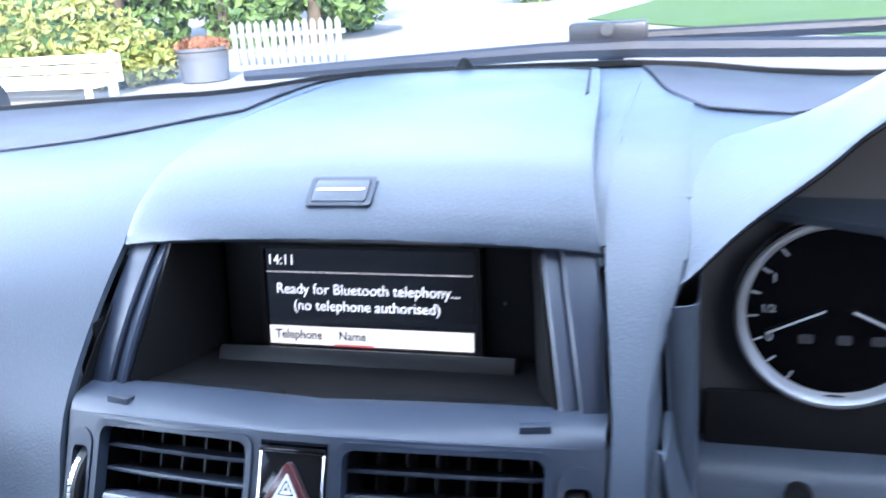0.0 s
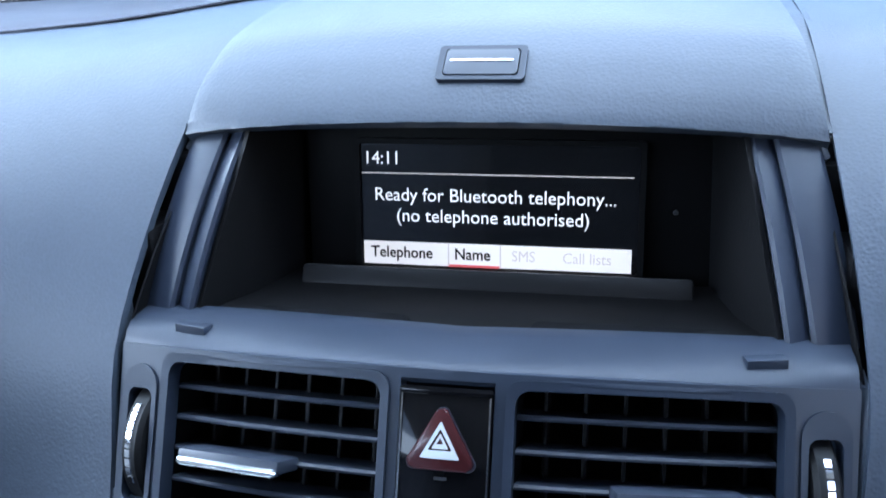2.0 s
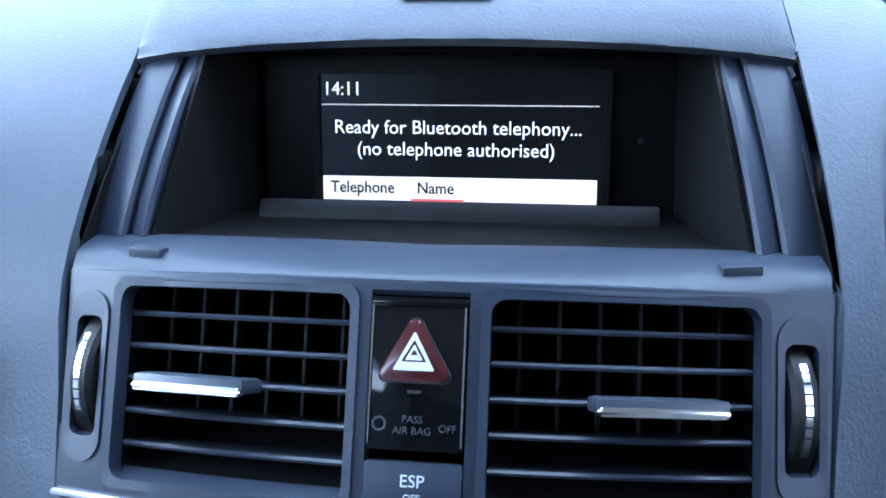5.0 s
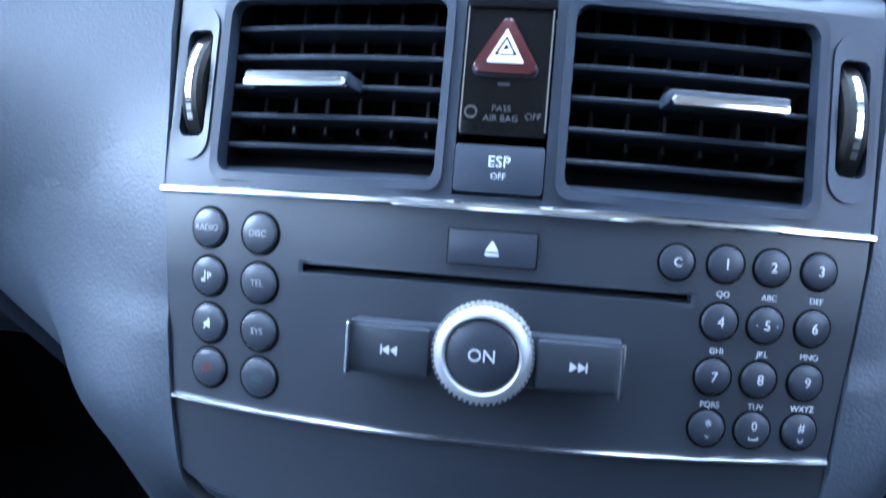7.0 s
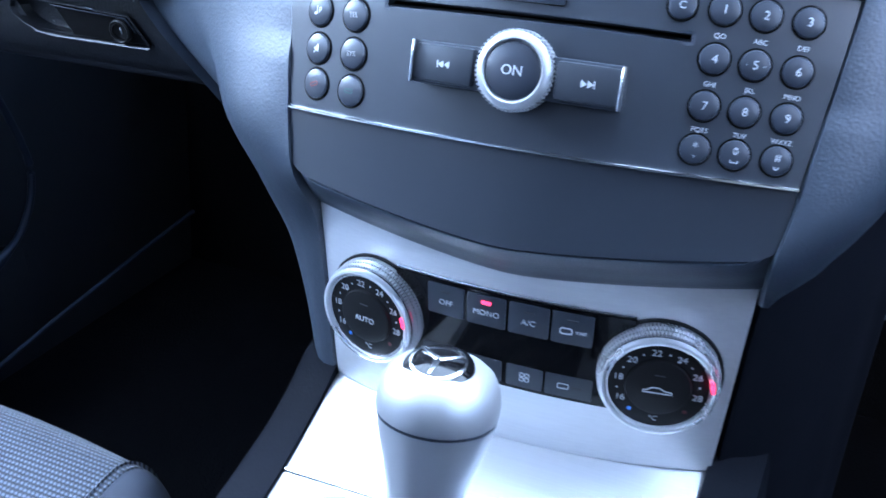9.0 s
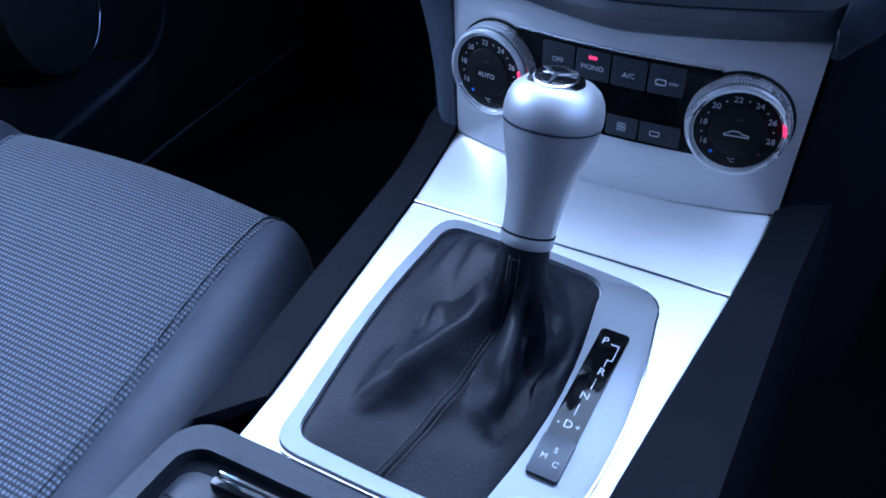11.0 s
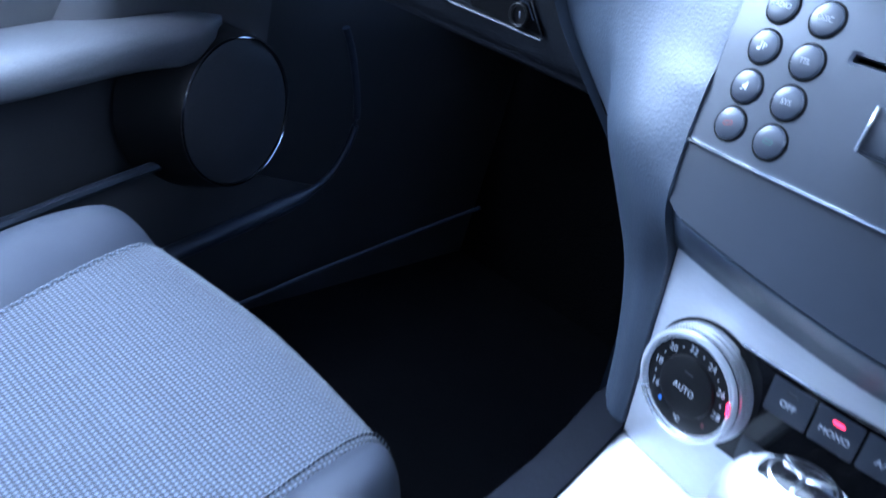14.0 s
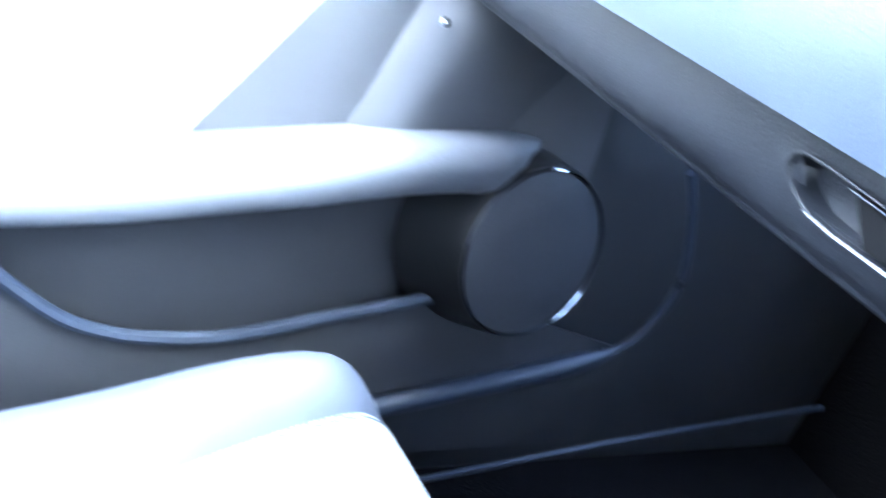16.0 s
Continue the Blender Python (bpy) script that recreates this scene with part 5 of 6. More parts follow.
part("return_symbol", prism(rounded(0.0006, 0.0032, 0.0002), 0.0056, 0.0058, 0, flat_at(0.0057, -0.2308, 0.0, -4)), WHITE_PRINT, back_key)
part("return_symbol", prism(triangle(0.0022, 0.0018, 0.0002), 0.0056, 0.0058, 0, flat_at(0.0002, -0.2325, 0.0, 86)), WHITE_PRINT, back_key)

# ---- glovebox ----
glovebox = thing("glovebox", (-0.45, 0.12, 0.64), "grained glovebox lid, shade put into its colour, with a recessed handle and lock", "glovebox")
gm = Matrix(((1, 0, 0, -0.2925), (0, -0.13, -0.99, 0.0868), (0, 0.99, -0.13, 0.6700), (0, 0, 0, 1))) @ pose(0, 0, 0, 0, 0, -1.5)
RECESS = [(-0.052, 0.0030), (-0.050, 0.0070), (-0.045, 0.0095), (-0.036, 0.0100), (0.0345, 0.0088), (0.0475, -0.0080), (-0.020, -0.0100), (-0.034, -0.0092), (-0.044, -0.0055), (-0.050, -0.0010)]
rows = []
for u in steps(0, 1, 96):
    rows.append([(-0.74 + u * (0.74 - flare(z) - 0.006), y + 0.004, z) for y, z in ((0.100, 0.699), (0.086, 0.694), (0.084, 0.685), (0.088, 0.660), (0.096, 0.645), (0.112, 0.637), (0.20, 0.632), (0.40, 0.625))])
lid_skin = sheet(smooth_rows(rows, 8))
to_recess = gm.inverted()


def in_recess(p):
    q = to_recess @ p
    right = 0.0345 + 0.013 * (0.0088 - q.y) / 0.0168
    return abs(q.z) < 0.03 and -0.0080 < q.y < 0.0080 and -0.047 + 0.3 * max(0.0, 0.001 - q.y) < q.x < right - 0.003


bmesh.ops.delete(lid_skin, geom=[f for f in lid_skin.faces if in_recess(f.calc_center_median())], context='FACES')
# lid and recess carry their shade in the material's colour
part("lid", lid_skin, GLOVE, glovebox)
bowl = []
for k, h in ((1.10, 0.0004), (1.05, 0.0006), (1.0, 0.0002), (0.96, -0.004), (0.88, -0.009), (0.5, -0.0105), (0.02, -0.0105)):
    bowl.append([gm @ Vector((-0.002 + (x + 0.002) * (k if k < 1 else 1 + (k - 1) * 0.35), y * k, h - 0.0010)) for x, y in RECESS])
part("handle_recess", sheet(bowl, closed=True), GLOVE, glovebox, "rounded handle recess in the lid's shade-darkened colour")
pull = part("pull_flap", prism(list(reversed([(-0.0195, 0.0082), (0.0330, 0.0074), (0.0445, -0.0068), (-0.0080, -0.0084)])), -0.006, -0.0022, 0.0005, gm), VOID, glovebox, "dark pull flap with a lock")
part("flap_edge", tube([gm @ Vector(p) for p in ((-0.036, -0.0095, 0.0002), (-0.020, -0.0104, 0.0004), (0.0475, -0.0086, 0.0004))], 0.0005, 6), TRIM, pull)
part("flap_edge", tube([gm @ Vector(p) for p in ((-0.0195, 0.0088, 0.0002), (0.0340, 0.0080, 0.0002), (0.0400, 0.0004, 0.0002))], 0.0004, 6), TRIM, pull)
lk = gm @ pose(0.0300, 0.0003, -0.0010)
part("lock", lathe([(0.0070, 0), (0.0070, 0.0030), (0.0062, 0.0036), (0.0054, 0.0030), (0.0048, 0.0012), (0.001, 0.0012)], 32, lk), DARK, pull, "round black lock")
part("lock_ring", lathe([(0.0055, 0.0020), (0.0055, 0.0032), (0.0050, 0.0033), (0.0049, 0.0020)], 32, lk, close=False), DARK, pull)
part("key_slot", block(0.0012, 0.0040, 0.001, 0.0002, lk @ pose(0, 0, 0.0012, 0, 0, 12)), CHROME, pull)

# ---- passenger seat ----
seat = thing("passenger_seat", (-0.39, -0.15, 0.10), "blue-grey passenger seat with ribbed cloth and smooth side bolsters", "car seat")

SEAT_V = (0, 0.10, 0.18, 0.26, 0.34, 0.42, 0.55, 0.72, 1.0)
SEAT_Y = (0.030, 0.056, 0.066, 0.064, 0.052, 0.026, -0.050, -0.170, -0.440)
SEAT_Z = (0.185, 0.245, 0.298, 0.345, 0.379, 0.3975, 0.3945, 0.372, 0.330)
# across the cushion: place at the front, drift towards the back, lift, set-back of the front
SEAT_K = ((-0.606, 0.000, -0.150, 0.075), (-0.603, 0.002, -0.060, 0.060), (-0.594, 0.020, -0.004, 0.036), (-0.570, 0.050, 0.018, 0.016), (-0.545, 0.066, 0.013, 0.006), (-0.527, 0.080, -0.003, 0.001),
          (-0.520, 0.080, 0.002, -0.003), (-0.390, 0.058, 0.004, -0.012), (-0.262, 0.040, 0.002, -0.001),
          (-0.255, 0.042, -0.003, 0.001), (-0.240, 0.046, 0.007, 0.008), (-0.218, 0.050, 0.006, 0.024), (-0.200, 0.058, -0.022, 0.046), (-0.191, 0.064, -0.075, 0.064), (-0.187, 0.066, -0.150, 0.078))


def seat_point(k, v):
    """One point of the cushion: k across, v from under the front edge to the back."""
    x, drift, lift, back = SEAT_K[k]
    y, z = smooth_at(v, SEAT_V, SEAT_Y), smooth_at(v, SEAT_V, SEAT_Z)
    grow = max(0.0, min(1.0, (0.03 - y) / 0.30))
    front = max(0.0, min(1.0, (0.62 - v) / 0.28))
    if lift > -0.03:
        z += lift * min(1.0, v / 0.34)
    else:
        z = max(0.12, z + lift * max(0.25, min(1.0, (v - 0.05) / 0.33)))
    return Vector((x + drift * grow, y - back * front, z))


def seat_skin(k0, k1, v0=0.0, v1=1.0):
    rows = []
    for v in steps(v0, v1, 44):
        rows.append([seat_point(k, v) for k in range(k0, k1 + 1)])
    return sheet(smooth_rows(rows, 4), 0.006)


part("cushion", seat_skin(5, 9, 0.20, 1.0), CLOTH, seat, "ribbed blue-grey cloth cushion")
part("front_edge", seat_skin(5, 9, 0.0, 0.20), VINYL, seat, "smooth blue-grey front edge")
part("side_bolster", seat_skin(0, 5), VINYL, seat, "smooth blue-grey bolster")
part("side_bolster", seat_skin(9, 14), VINYL, seat, "smooth blue-grey bolster")
part("seat_base", block(0.34, 0.40, 0.12, 0.02, pose(-0.395, -0.19, 0.16)), DARK, seat)
part("backrest_side", sheet(smooth_rows([[(x0, y - 0.40 * (z - 0.30), z) for x0, y in ((-0.235, -0.245), (-0.175, -0.252), (-0.150, -0.290), (-0.150, -0.42))] for z in steps(0.30, 0.95, 12)], 4), 0.02), CLOTH, seat, "ribbed cloth side of the backrest")
rows = []
for z in steps(0.30, 0.95, 12):
    y = -0.36 - (z - 0.30) * 0.42
    rows.append([(-0.62, y - 0.06, z), (-0.60, y + 0.04, z), (-0.54, y + 0.035, z), (-0.39, y + 0.01, z), (-0.25, y + 0.035, z), (-0.19, y + 0.04, z), (-0.16, y - 0.06, z)])
part("backrest", sheet(smooth_rows(rows, 4), 0.03), CLOTH, seat)

# ---- passenger door ----
door = thing("door_1", (-0.76, 0.0, 0.20), "dark grey plastic passenger door trim with armrest, pocket and round loudspeaker cover", "car door", kind="structure")
part("card", sheet(smooth_rows([[(-0.780, y, 0.07), (-0.765, y, 0.30), (-0.760, y, 0.44), (-0.755, y, 0.52), (-0.775, y, 0.70), (-0.790, y, 0.86), (-0.83, y, 0.88)] for y in steps(-1.75, 0.84, 28)], 3), 0.01), DOOR_GREY, door)


def armrest_z(y):
    return smooth_at(y, (-0.8, -0.155, 0.0, 0.11, 0.18, 0.235), (0.42, 0.455, 0.479, 0.495, 0.498, 0.492))


rows = []
for y in steps(-0.75, 0.235, 36):
    z = armrest_z(y)
    end = max(0.0, (y - 0.170) / 0.065) ** 2
    w = curve_at(y, (0.02, 0.15), (0.075, 0.060)) * (1 - 0.75 * end)
    rows.append([(-0.765, y, z + 0.020), (-0.755 + w * 0.5, y, z + 0.022), (-0.757 + w * 0.9, y, z + 0.014), (-0.757 + w, y, z - 0.004), (-0.757 + w * 0.85, y, z - 0.022), (-0.757 + w * 0.4, y, z - 0.030), (-0.768, y, z - 0.032)])
part("armrest", sheet(smooth_rows(rows, 3), 0.004), ARMREST, door, "grained light grey armrest")
sp_n = Vector((0.965, 0.20, 0.16)).normalized()
sp_u = Vector((0, 1, 0)).cross(sp_n).cross(sp_n).normalized() * -1
sp_v = sp_n.cross(sp_u)
sp = Matrix(((sp_u.x, sp_v.x, sp_n.x, -0.700), (sp_u.y, sp_v.y, sp_n.y, 0.2365), (sp_u.z, sp_v.z, sp_n.z, 0.4245), (0, 0, 0, 1)))
shroud_rows = []
for r, dx, dy, dz in ((0.096, -0.062, -0.024, -0.008), (0.091, -0.045, -0.018, -0.006), (0.0845, -0.016, -0.007, -0.002), (0.0815, -0.003, 0, 0), (0.0800, 0.0, 0, 0), (0.0770, -0.003, 0, 0)):
    shroud_rows.append([sp @ Vector((r * math.cos(a), r * math.sin(a), 0)) + Vector((dx, dy, dz)) for a in [2 * math.pi * i / 64 for i in range(64)]])
part("speaker_shroud", sheet(shroud_rows, closed=True), DARK, door)
part("speaker_cover", lathe([(0.0765, -0.006), (0.0765, -0.001), (0.072, 0.0015), (0.036, 0.005), (0.001, 0.006)], 64, sp), SPEAKER, door, "round dark loudspeaker cover")
part("chrome_ring", lathe([(0.0772, 0.0005), (0.0777, 0.0020), (0.0784, 0.0024), (0.0791, 0.0020), (0.0796, 0.0004)], 96, sp, close=False), DARK_CHROME, door, "slim chrome ring round the loudspeaker cover")
RIM = ((-0.42, 0.412), (-0.26, 0.425), (-0.210, 0.405), (-0.187, 0.378), (-0.147, 0.344), (-0.115, 0.3305), (-0.084, 0.3245), (-0.029, 0.3235), (0.028, 0.335), (0.060, 0.344), (0.163, 0.369), (0.215, 0.380))
part("pocket_rim", tube(smooth_rows([[(-0.715, y, z) for y, z in RIM]], 3)[0], 0.006, 8), TRIM, door, "light pocket rim")
part("pocket_wall", sheet(smooth_rows([[(-0.728, y, z), (-0.724, y, z - 0.06), (-0.735, y, 0.17)] for y, z in ((-0.42, 0.405), (-0.26, 0.418), (-0.187, 0.370), (-0.147, 0.336), (-0.084, 0.316), (-0.029, 0.315), (0.06, 0.336), (0.163, 0.360), (0.30, 0.33), (0.40, 0.30))], 2), 0.004), DOOR_GREY, door)
LOWER = ((-0.10, 0.195), (0.05, 0.228), (0.16, 0.2515), (0.25, 0.272), (0.335, 0.2925), (0.384, 0.312), (0.410, 0.342), (0.422, 0.375), (0.421, 0.41), (0.400, 0.472), (0.38, 0.51))
trim_line = smooth_rows([[(-0.714, y, z) for y, z in LOWER]], 3)[0]
part("lower_trim", tube(trim_line, 0.011, 10, taper=[1 if i < 12 else max(0.42, 1 - 0.25 * (i - 12)) for i in range(len(trim_line))]), TRIM, door)
rows = []
for t in steps(0, 1, 12):
    z = 0.500 + 0.30 * t
    y0, y1 = 0.045 + 0.14 * t, 0.225 + 0.14 * t
    rows.append([(-0.775, y0, z), (-0.752, y0 + 0.012, z), (-0.735, y0 + 0.05, z), (-0.742, (y0 + y1) / 2 + 0.02, z), (-0.765, y1, z)])
part("insert", sheet(smooth_rows([[(-0.7500 - 0.10 * max(0, z - 0.52), -1.05 + (curve_at(z, (0.47, 0.50, 0.602, 0.80), (-0.08, -0.060, 0.019, 0.16)) + 1.05) * u, z + 0.0) for u in steps(0, 1, 12)] for z in steps(0.475, 0.80, 12)], 1), 0.006), INSERT, door, "light grey insert panel")
part("upper_panel", sheet([[(-0.7525 - 0.10 * max(0, z - 0.52), y, z) for y in steps(-0.06, 0.30, 6)] for z in steps(0.475, 0.80, 6)], 0.003), MID_GREY, door, "mid grey plastic panel")
part("latch_pin", lathe([(0.0045, 0), (0.0045, 0.004), (0.0030, 0.0055), (0.0005, 0.006)], 16, pose(-0.738, 0.1120, 0.605, 0, 90)), CHROME, door, "small chrome fitting")
part("front_pull", sheet(smooth_rows(rows, 4), 0.004), MID_GREY, door, "smooth grey grip panel")
part("sill_strip", tube([(-0.70, y, z) for y, z in ((-0.30, 0.100), (-0.05, 0.128), (0.21, 0.1635), (0.40, 0.1945), (0.57, 0.2170), (0.70, 0.232))], 0.0032, 8), TRIM, door)

# ---- cabin shell ----
floor = link_mesh("floor", block(1.60, 2.6, 0.02, 0, pose(0, -0.45, 0.09)), CARPET, 0)
tagged(floor, "black carpet on the car's floor", "floor", kind="structure")
firewall = link_mesh("wall_front", block(1.60, 0.03, 0.75, 0, pose(0, 0.80, 0.40)), CARPET, 0)
tagged(firewall, "black carpeted front end of the footwells", "wall", kind="structure")
# unseen full-height closure, added to block the sun from behind
rear = link_mesh("wall_rear", block(1.64, 0.03, 1.30, 0, pose(0, -1.77, 0.72)), VINYL, 0)
tagged(rear, "unseen plain rear end added to close the cabin against the sun", "wall", kind="structure")
def roof_z(x, y):
    return 1.33 - 0.10 * (x / 0.65) ** 2 - 0.08 * max(0, (y + 0.55) / 0.45) ** 2


roof_bm = bmesh.new()
rx, ry = (-0.62, -0.54, -0.46, -0.23, 0, 0.23, 0.46, 0.54, 0.62), (-1.75, -1.5, -1.2, -0.98, -0.8, -0.6, -0.4, -0.28, -0.2, -0.12)
grid = [[roof_bm.verts.new((x, y, roof_z(x, y))) for x in rx] for y in ry]
for a in range(len(ry) - 1):
    for b in range(len(rx) - 1):
        roof_bm.faces.new((grid[a][b], grid[a][b + 1], grid[a + 1][b + 1], grid[a + 1][b]))
bmesh.ops.solidify(roof_bm, geom=roof_bm.faces[:], thickness=0.03)
roof = link_mesh("ceiling", roof_bm, HEADLINER)
tagged(roof, "light cloth headliner of the car's roof", "ceiling", kind="structure")
right_door = link_mesh("door_2", sheet(smooth_rows([[(0.775, y, 0.07), (0.765, y, 0.40), (0.775, y, 0.70), (0.790, y, 0.86), (0.80, y, 0.88)] for y in steps(-1.75, 0.10, 8)], 3), 0.02), DOOR_GREY)
tagged(right_door, "dark grey plastic driver's door trim", "car door", kind="structure")
# unseen closures above the rear door trims, added to limit stray light
rear_side = link_mesh("wall_right_rear", sheet([[(0.79, y, 0.86), (0.76, y, 1.05), (0.60, y, 1.27)] for y in steps(-1.75, -0.62, 4)], 0.02), HEADLINER)
tagged(rear_side, "unseen light rear side added to close the cabin", "wall", kind="structure")
left_side = link_mesh("wall_left", sheet([[(-0.79, y, 0.86), (-0.76, y, 1.05), (-0.60, y, 1.27)] for y in steps(-1.75, -1.42, 2)], 0.02), HEADLINER)
tagged(left_side, "unseen light rear side added to close the cabin", "wall", kind="structure")
right_low = link_mesh("wall_right", sheet([[(0.775, y, 0.07), (0.775, y, 0.70), (0.790, y, 0.88)] for y in steps(0.10, 0.80, 3)], 0.02), DOOR_GREY)
tagged(right_low, "dark trim beside the driver's footwell", "wall", kind="structure")
for side in (-1, 1):
    pil = link_mesh("pillar_front", tube([(side * 0.775, 0.40, 0.86), (side * 0.74, 0.22, 1.02), (side * 0.68, 0.02, 1.17), (side * 0.62, -0.14, 1.26)], 0.038, 10), HEADLINER)
    tagged(pil, "light trimmed windscreen pillar", "pillar", kind="structure")
    pil = link_mesh("pillar_middle", tube([(side * 0.78, -0.62, 0.30), (side * 0.775, -0.64, 0.86), (side * 0.63, -0.70, 1.26)], 0.05, 10), HEADLINER)
    tagged(pil, "light trimmed door pillar", "pillar", kind="structure")
screen_glass = link_mesh("window_1", sheet([[(x, 0.52 - 0.22 * x * x - 0.64 * t, 0.895 + 0.37 * t - 0.03 * x * x) for x in steps(-0.76 + 0.14 * t_, 0.76 - 0.14 * t_, 16)] for t, t_ in [(q, q) for q in steps(0, 1, 8)]], 0.004), GLASS)
screen_glass.visible_shadow = False
tagged(screen_glass, "clear windscreen", "windscreen", kind="structure")

# ---- instrument cluster ----
cluster = thing("instrument_cluster", (0.24, 0.15, 0.76), "instrument cluster with a chrome-ringed gauge under a dark hood", "instrument cluster")
HX, HZ = (0.1385, 0.1420, 0.151, 0.171, 0.197, 0.217, 0.250, 0.300), (0.8400, 0.8495, 0.8570, 0.8776, 0.8985, 0.9165, 0.9350, 0.9460)
left = [(smooth_at(q, tuple(range(8)), HX), smooth_at(q, tuple(range(8)), HZ)) for q in steps(0, 7, 28)]
line = left + [(0.60 - x, z) for x, z in reversed(left[:-1])]
skirt_rows, under_rows = [], []
for q, (x, z) in enumerate(line):
    u = min(q, len(line) - 1 - q) / 28
    sgn = -1 if x < 0.30 else 1
    p = Vector((x, 0.118 - 0.010 * max(0.0, 1 - 4 * u), z))
    e = Vector((x + sgn * (0.010 + 0.016 * (1 - u)) * min(1, 6 * u) * (1.0 if u < 0.9 else 0.4), 0.128 + 0.17 * u ** 0.5, 0))
    e.z = pad_top(min(abs(e.x), 0.74), e.y) - 0.003 if u > 0.02 else z
    m1 = p.lerp(e, 0.30)
    m2 = p.lerp(e, 0.65)
    rise = max(0.0, min(1.0, (u - 0.12) / 0.40))
    m1.z += 0.30 * rise * abs(p.z - e.z) + 0.005 * u
    m2.z += 0.20 * rise * abs(p.z - e.z) + 0.004 * u
    skirt_rows.append([p + Vector((0, 0.004, -0.003)), p + Vector((0, -0.001, -0.001)), p + Vector((0, 0.003, 0.0025)), m1, m2, e])
    d = Vector((x - 0.300, 0, (z - 0.800) * 1.1)).normalized()
    under_rows.append([p + Vector((0, 0.002, -0.002)), p - d * 0.004 + Vector((0, 0.014, 0)), p - d * 0.008 + Vector((0, 0.042, 0))])
part("hood", sheet(smooth_rows(skirt_rows, 4), 0.001), SOFT, cluster, "blue-grey grained hood")
part("hood_underside", sheet(smooth_rows(under_rows, 2), 0.001), DARK, cluster, "dark underside of the hood")
cm = Matrix(((1, 0, 0, 0.300), (0, 0, -1, 0.156), (0, 1, 0, 0.835), (0, 0, 0, 1)))
outline = [(x - 0.300, z - 0.835 - 0.004) for x, z in line[1:-1]] + [(0.155, -0.085), (-0.155, -0.085)]
# lighter grey than the trim, in place of side light on this panel
part("back_panel", prism(list(reversed(outline)), -0.006, 0, 0, cm), MID_GREY, cluster)
rows = []
for z in steps(0.64, 0.846, 14):
    x0 = curve_at(z, (0.64, 0.755, 0.79, 0.83), (0.156, 0.1480, 0.1430, 0.1412))
    rows.append([(x0, 0.140, z), (x0 + 0.0002, 0.1120, z), (x0 + 0.0012, 0.1096, z), (x0 + 0.0055, 0.1095, z), (0.1525, 0.1120, z), (0.1545, 0.120, z), (0.1550, 0.160, z)])
part("side_cheek", sheet(smooth_rows(rows, 2), 0.001), SOFT, cluster)
part("seam", tube([(row[1][0] - 0.0008, 0.1108, row[1][2]) for row in rows], 0.0012, 6), VOID, cluster)
part("lower_band", block(0.286, 0.026, 0.004, 0.002, pose(0.300, 0.147, 0.7800, 80)), DARK, cluster)
part("lower_panel", sheet(smooth_rows([[(x, 0.152, 0.7690), (x, 0.138, 0.7672), (x, 0.126, 0.7600), (x, 0.118, 0.735), (x, 0.118, 0.70), (x, 0.128, 0.64)] for x in steps(0.143, 0.46, 10)], 3), 0.003), SOFT, cluster)
part("reset_knob", lathe([(0.0058, 0), (0.0058, 0.006), (0.0048, 0.0075), (0.0030, 0.0070), (0.001, 0.0070)], 24, pose(0.1963, 0.126, 0.7560, 70)), DARK, cluster)
gx, gz = 0.2115, 0.8305
dmg = Matrix(((1, 0, 0, gx), (0, 0, -1, 0.152), (0, 1, 0, gz), (0, 0, 0, 1)))
gauge = part("gauge", lathe([(0.0380, 0.0), (0.0380, 0.002), (0.001, 0.002)], 64, dmg), GLOSS, cluster, "round black gauge")
part("silver_ring", lathe([(0.0428, -0.002), (0.0426, 0.0060), (0.0418, 0.0078), (0.0404, 0.0080), (0.0388, 0.0062), (0.0374, 0.002)], 72, dmg, close=False), SATIN, gauge, "broad silver gauge ring")
part("chrome_edge", lathe([(0.0432, 0.0030), (0.0434, 0.0058), (0.0428, 0.0068), (0.0424, 0.0056)], 72, dmg, close=False), CHROME, gauge)
for k in range(7):
    a = radians(238 - k * 18)
    part("tick", block(0.0042, 0.0007, 0.0004, 0, dmg @ pose(0.0348 * math.cos(a), 0.0348 * math.sin(a), 0.0023, 0, 0, math.degrees(a))), WHITE_PRINT, gauge)
written("0", 0.0060, WHITE_PRINT, gauge, dmg @ pose(-0.0275, -0.0120, 0.0024))
written("1/2", 0.0050, WHITE_PRINT, gauge, dmg @ pose(-0.0285, 0.0010, 0.0024))
written("1", 0.0060, WHITE_PRINT, gauge, dmg @ pose(-0.0262, 0.0150, 0.0024))
for sgn, ang in ((-1, 205), (1, -25)):
    part("needle", block(0.026, 0.0009, 0.0008, 0.0002, dmg @ pose(sgn * 0.0055 + 0.013 * math.cos(radians(ang)), 0.0012 + 0.013 * math.sin(radians(ang)), 0.004, 0, 0, ang)), WHITE_PRINT, gauge)
for dx in (-0.0125, 0.003, 0.0165):
    part("lamp_symbol", prism(rounded(0.0060, 0.0042, 0.0008), 0.002, 0.0024, 0, dmg @ pose(dx, -0.0125, 0)), DIM_PRINT, gauge)
big = part("speedometer", lathe([(0.052, 0.0), (0.052, 0.002), (0.001, 0.002)], 64, dmg @ pose(0.105, 0.004, 0)), GLOSS, cluster)
part("chrome_ring", lathe([(0.0562, -0.002), (0.0558, 0.006), (0.0540, 0.008), (0.0522, 0.006)], 72, dmg @ pose(0.105, 0.004, 0), close=False), CHROME, big)

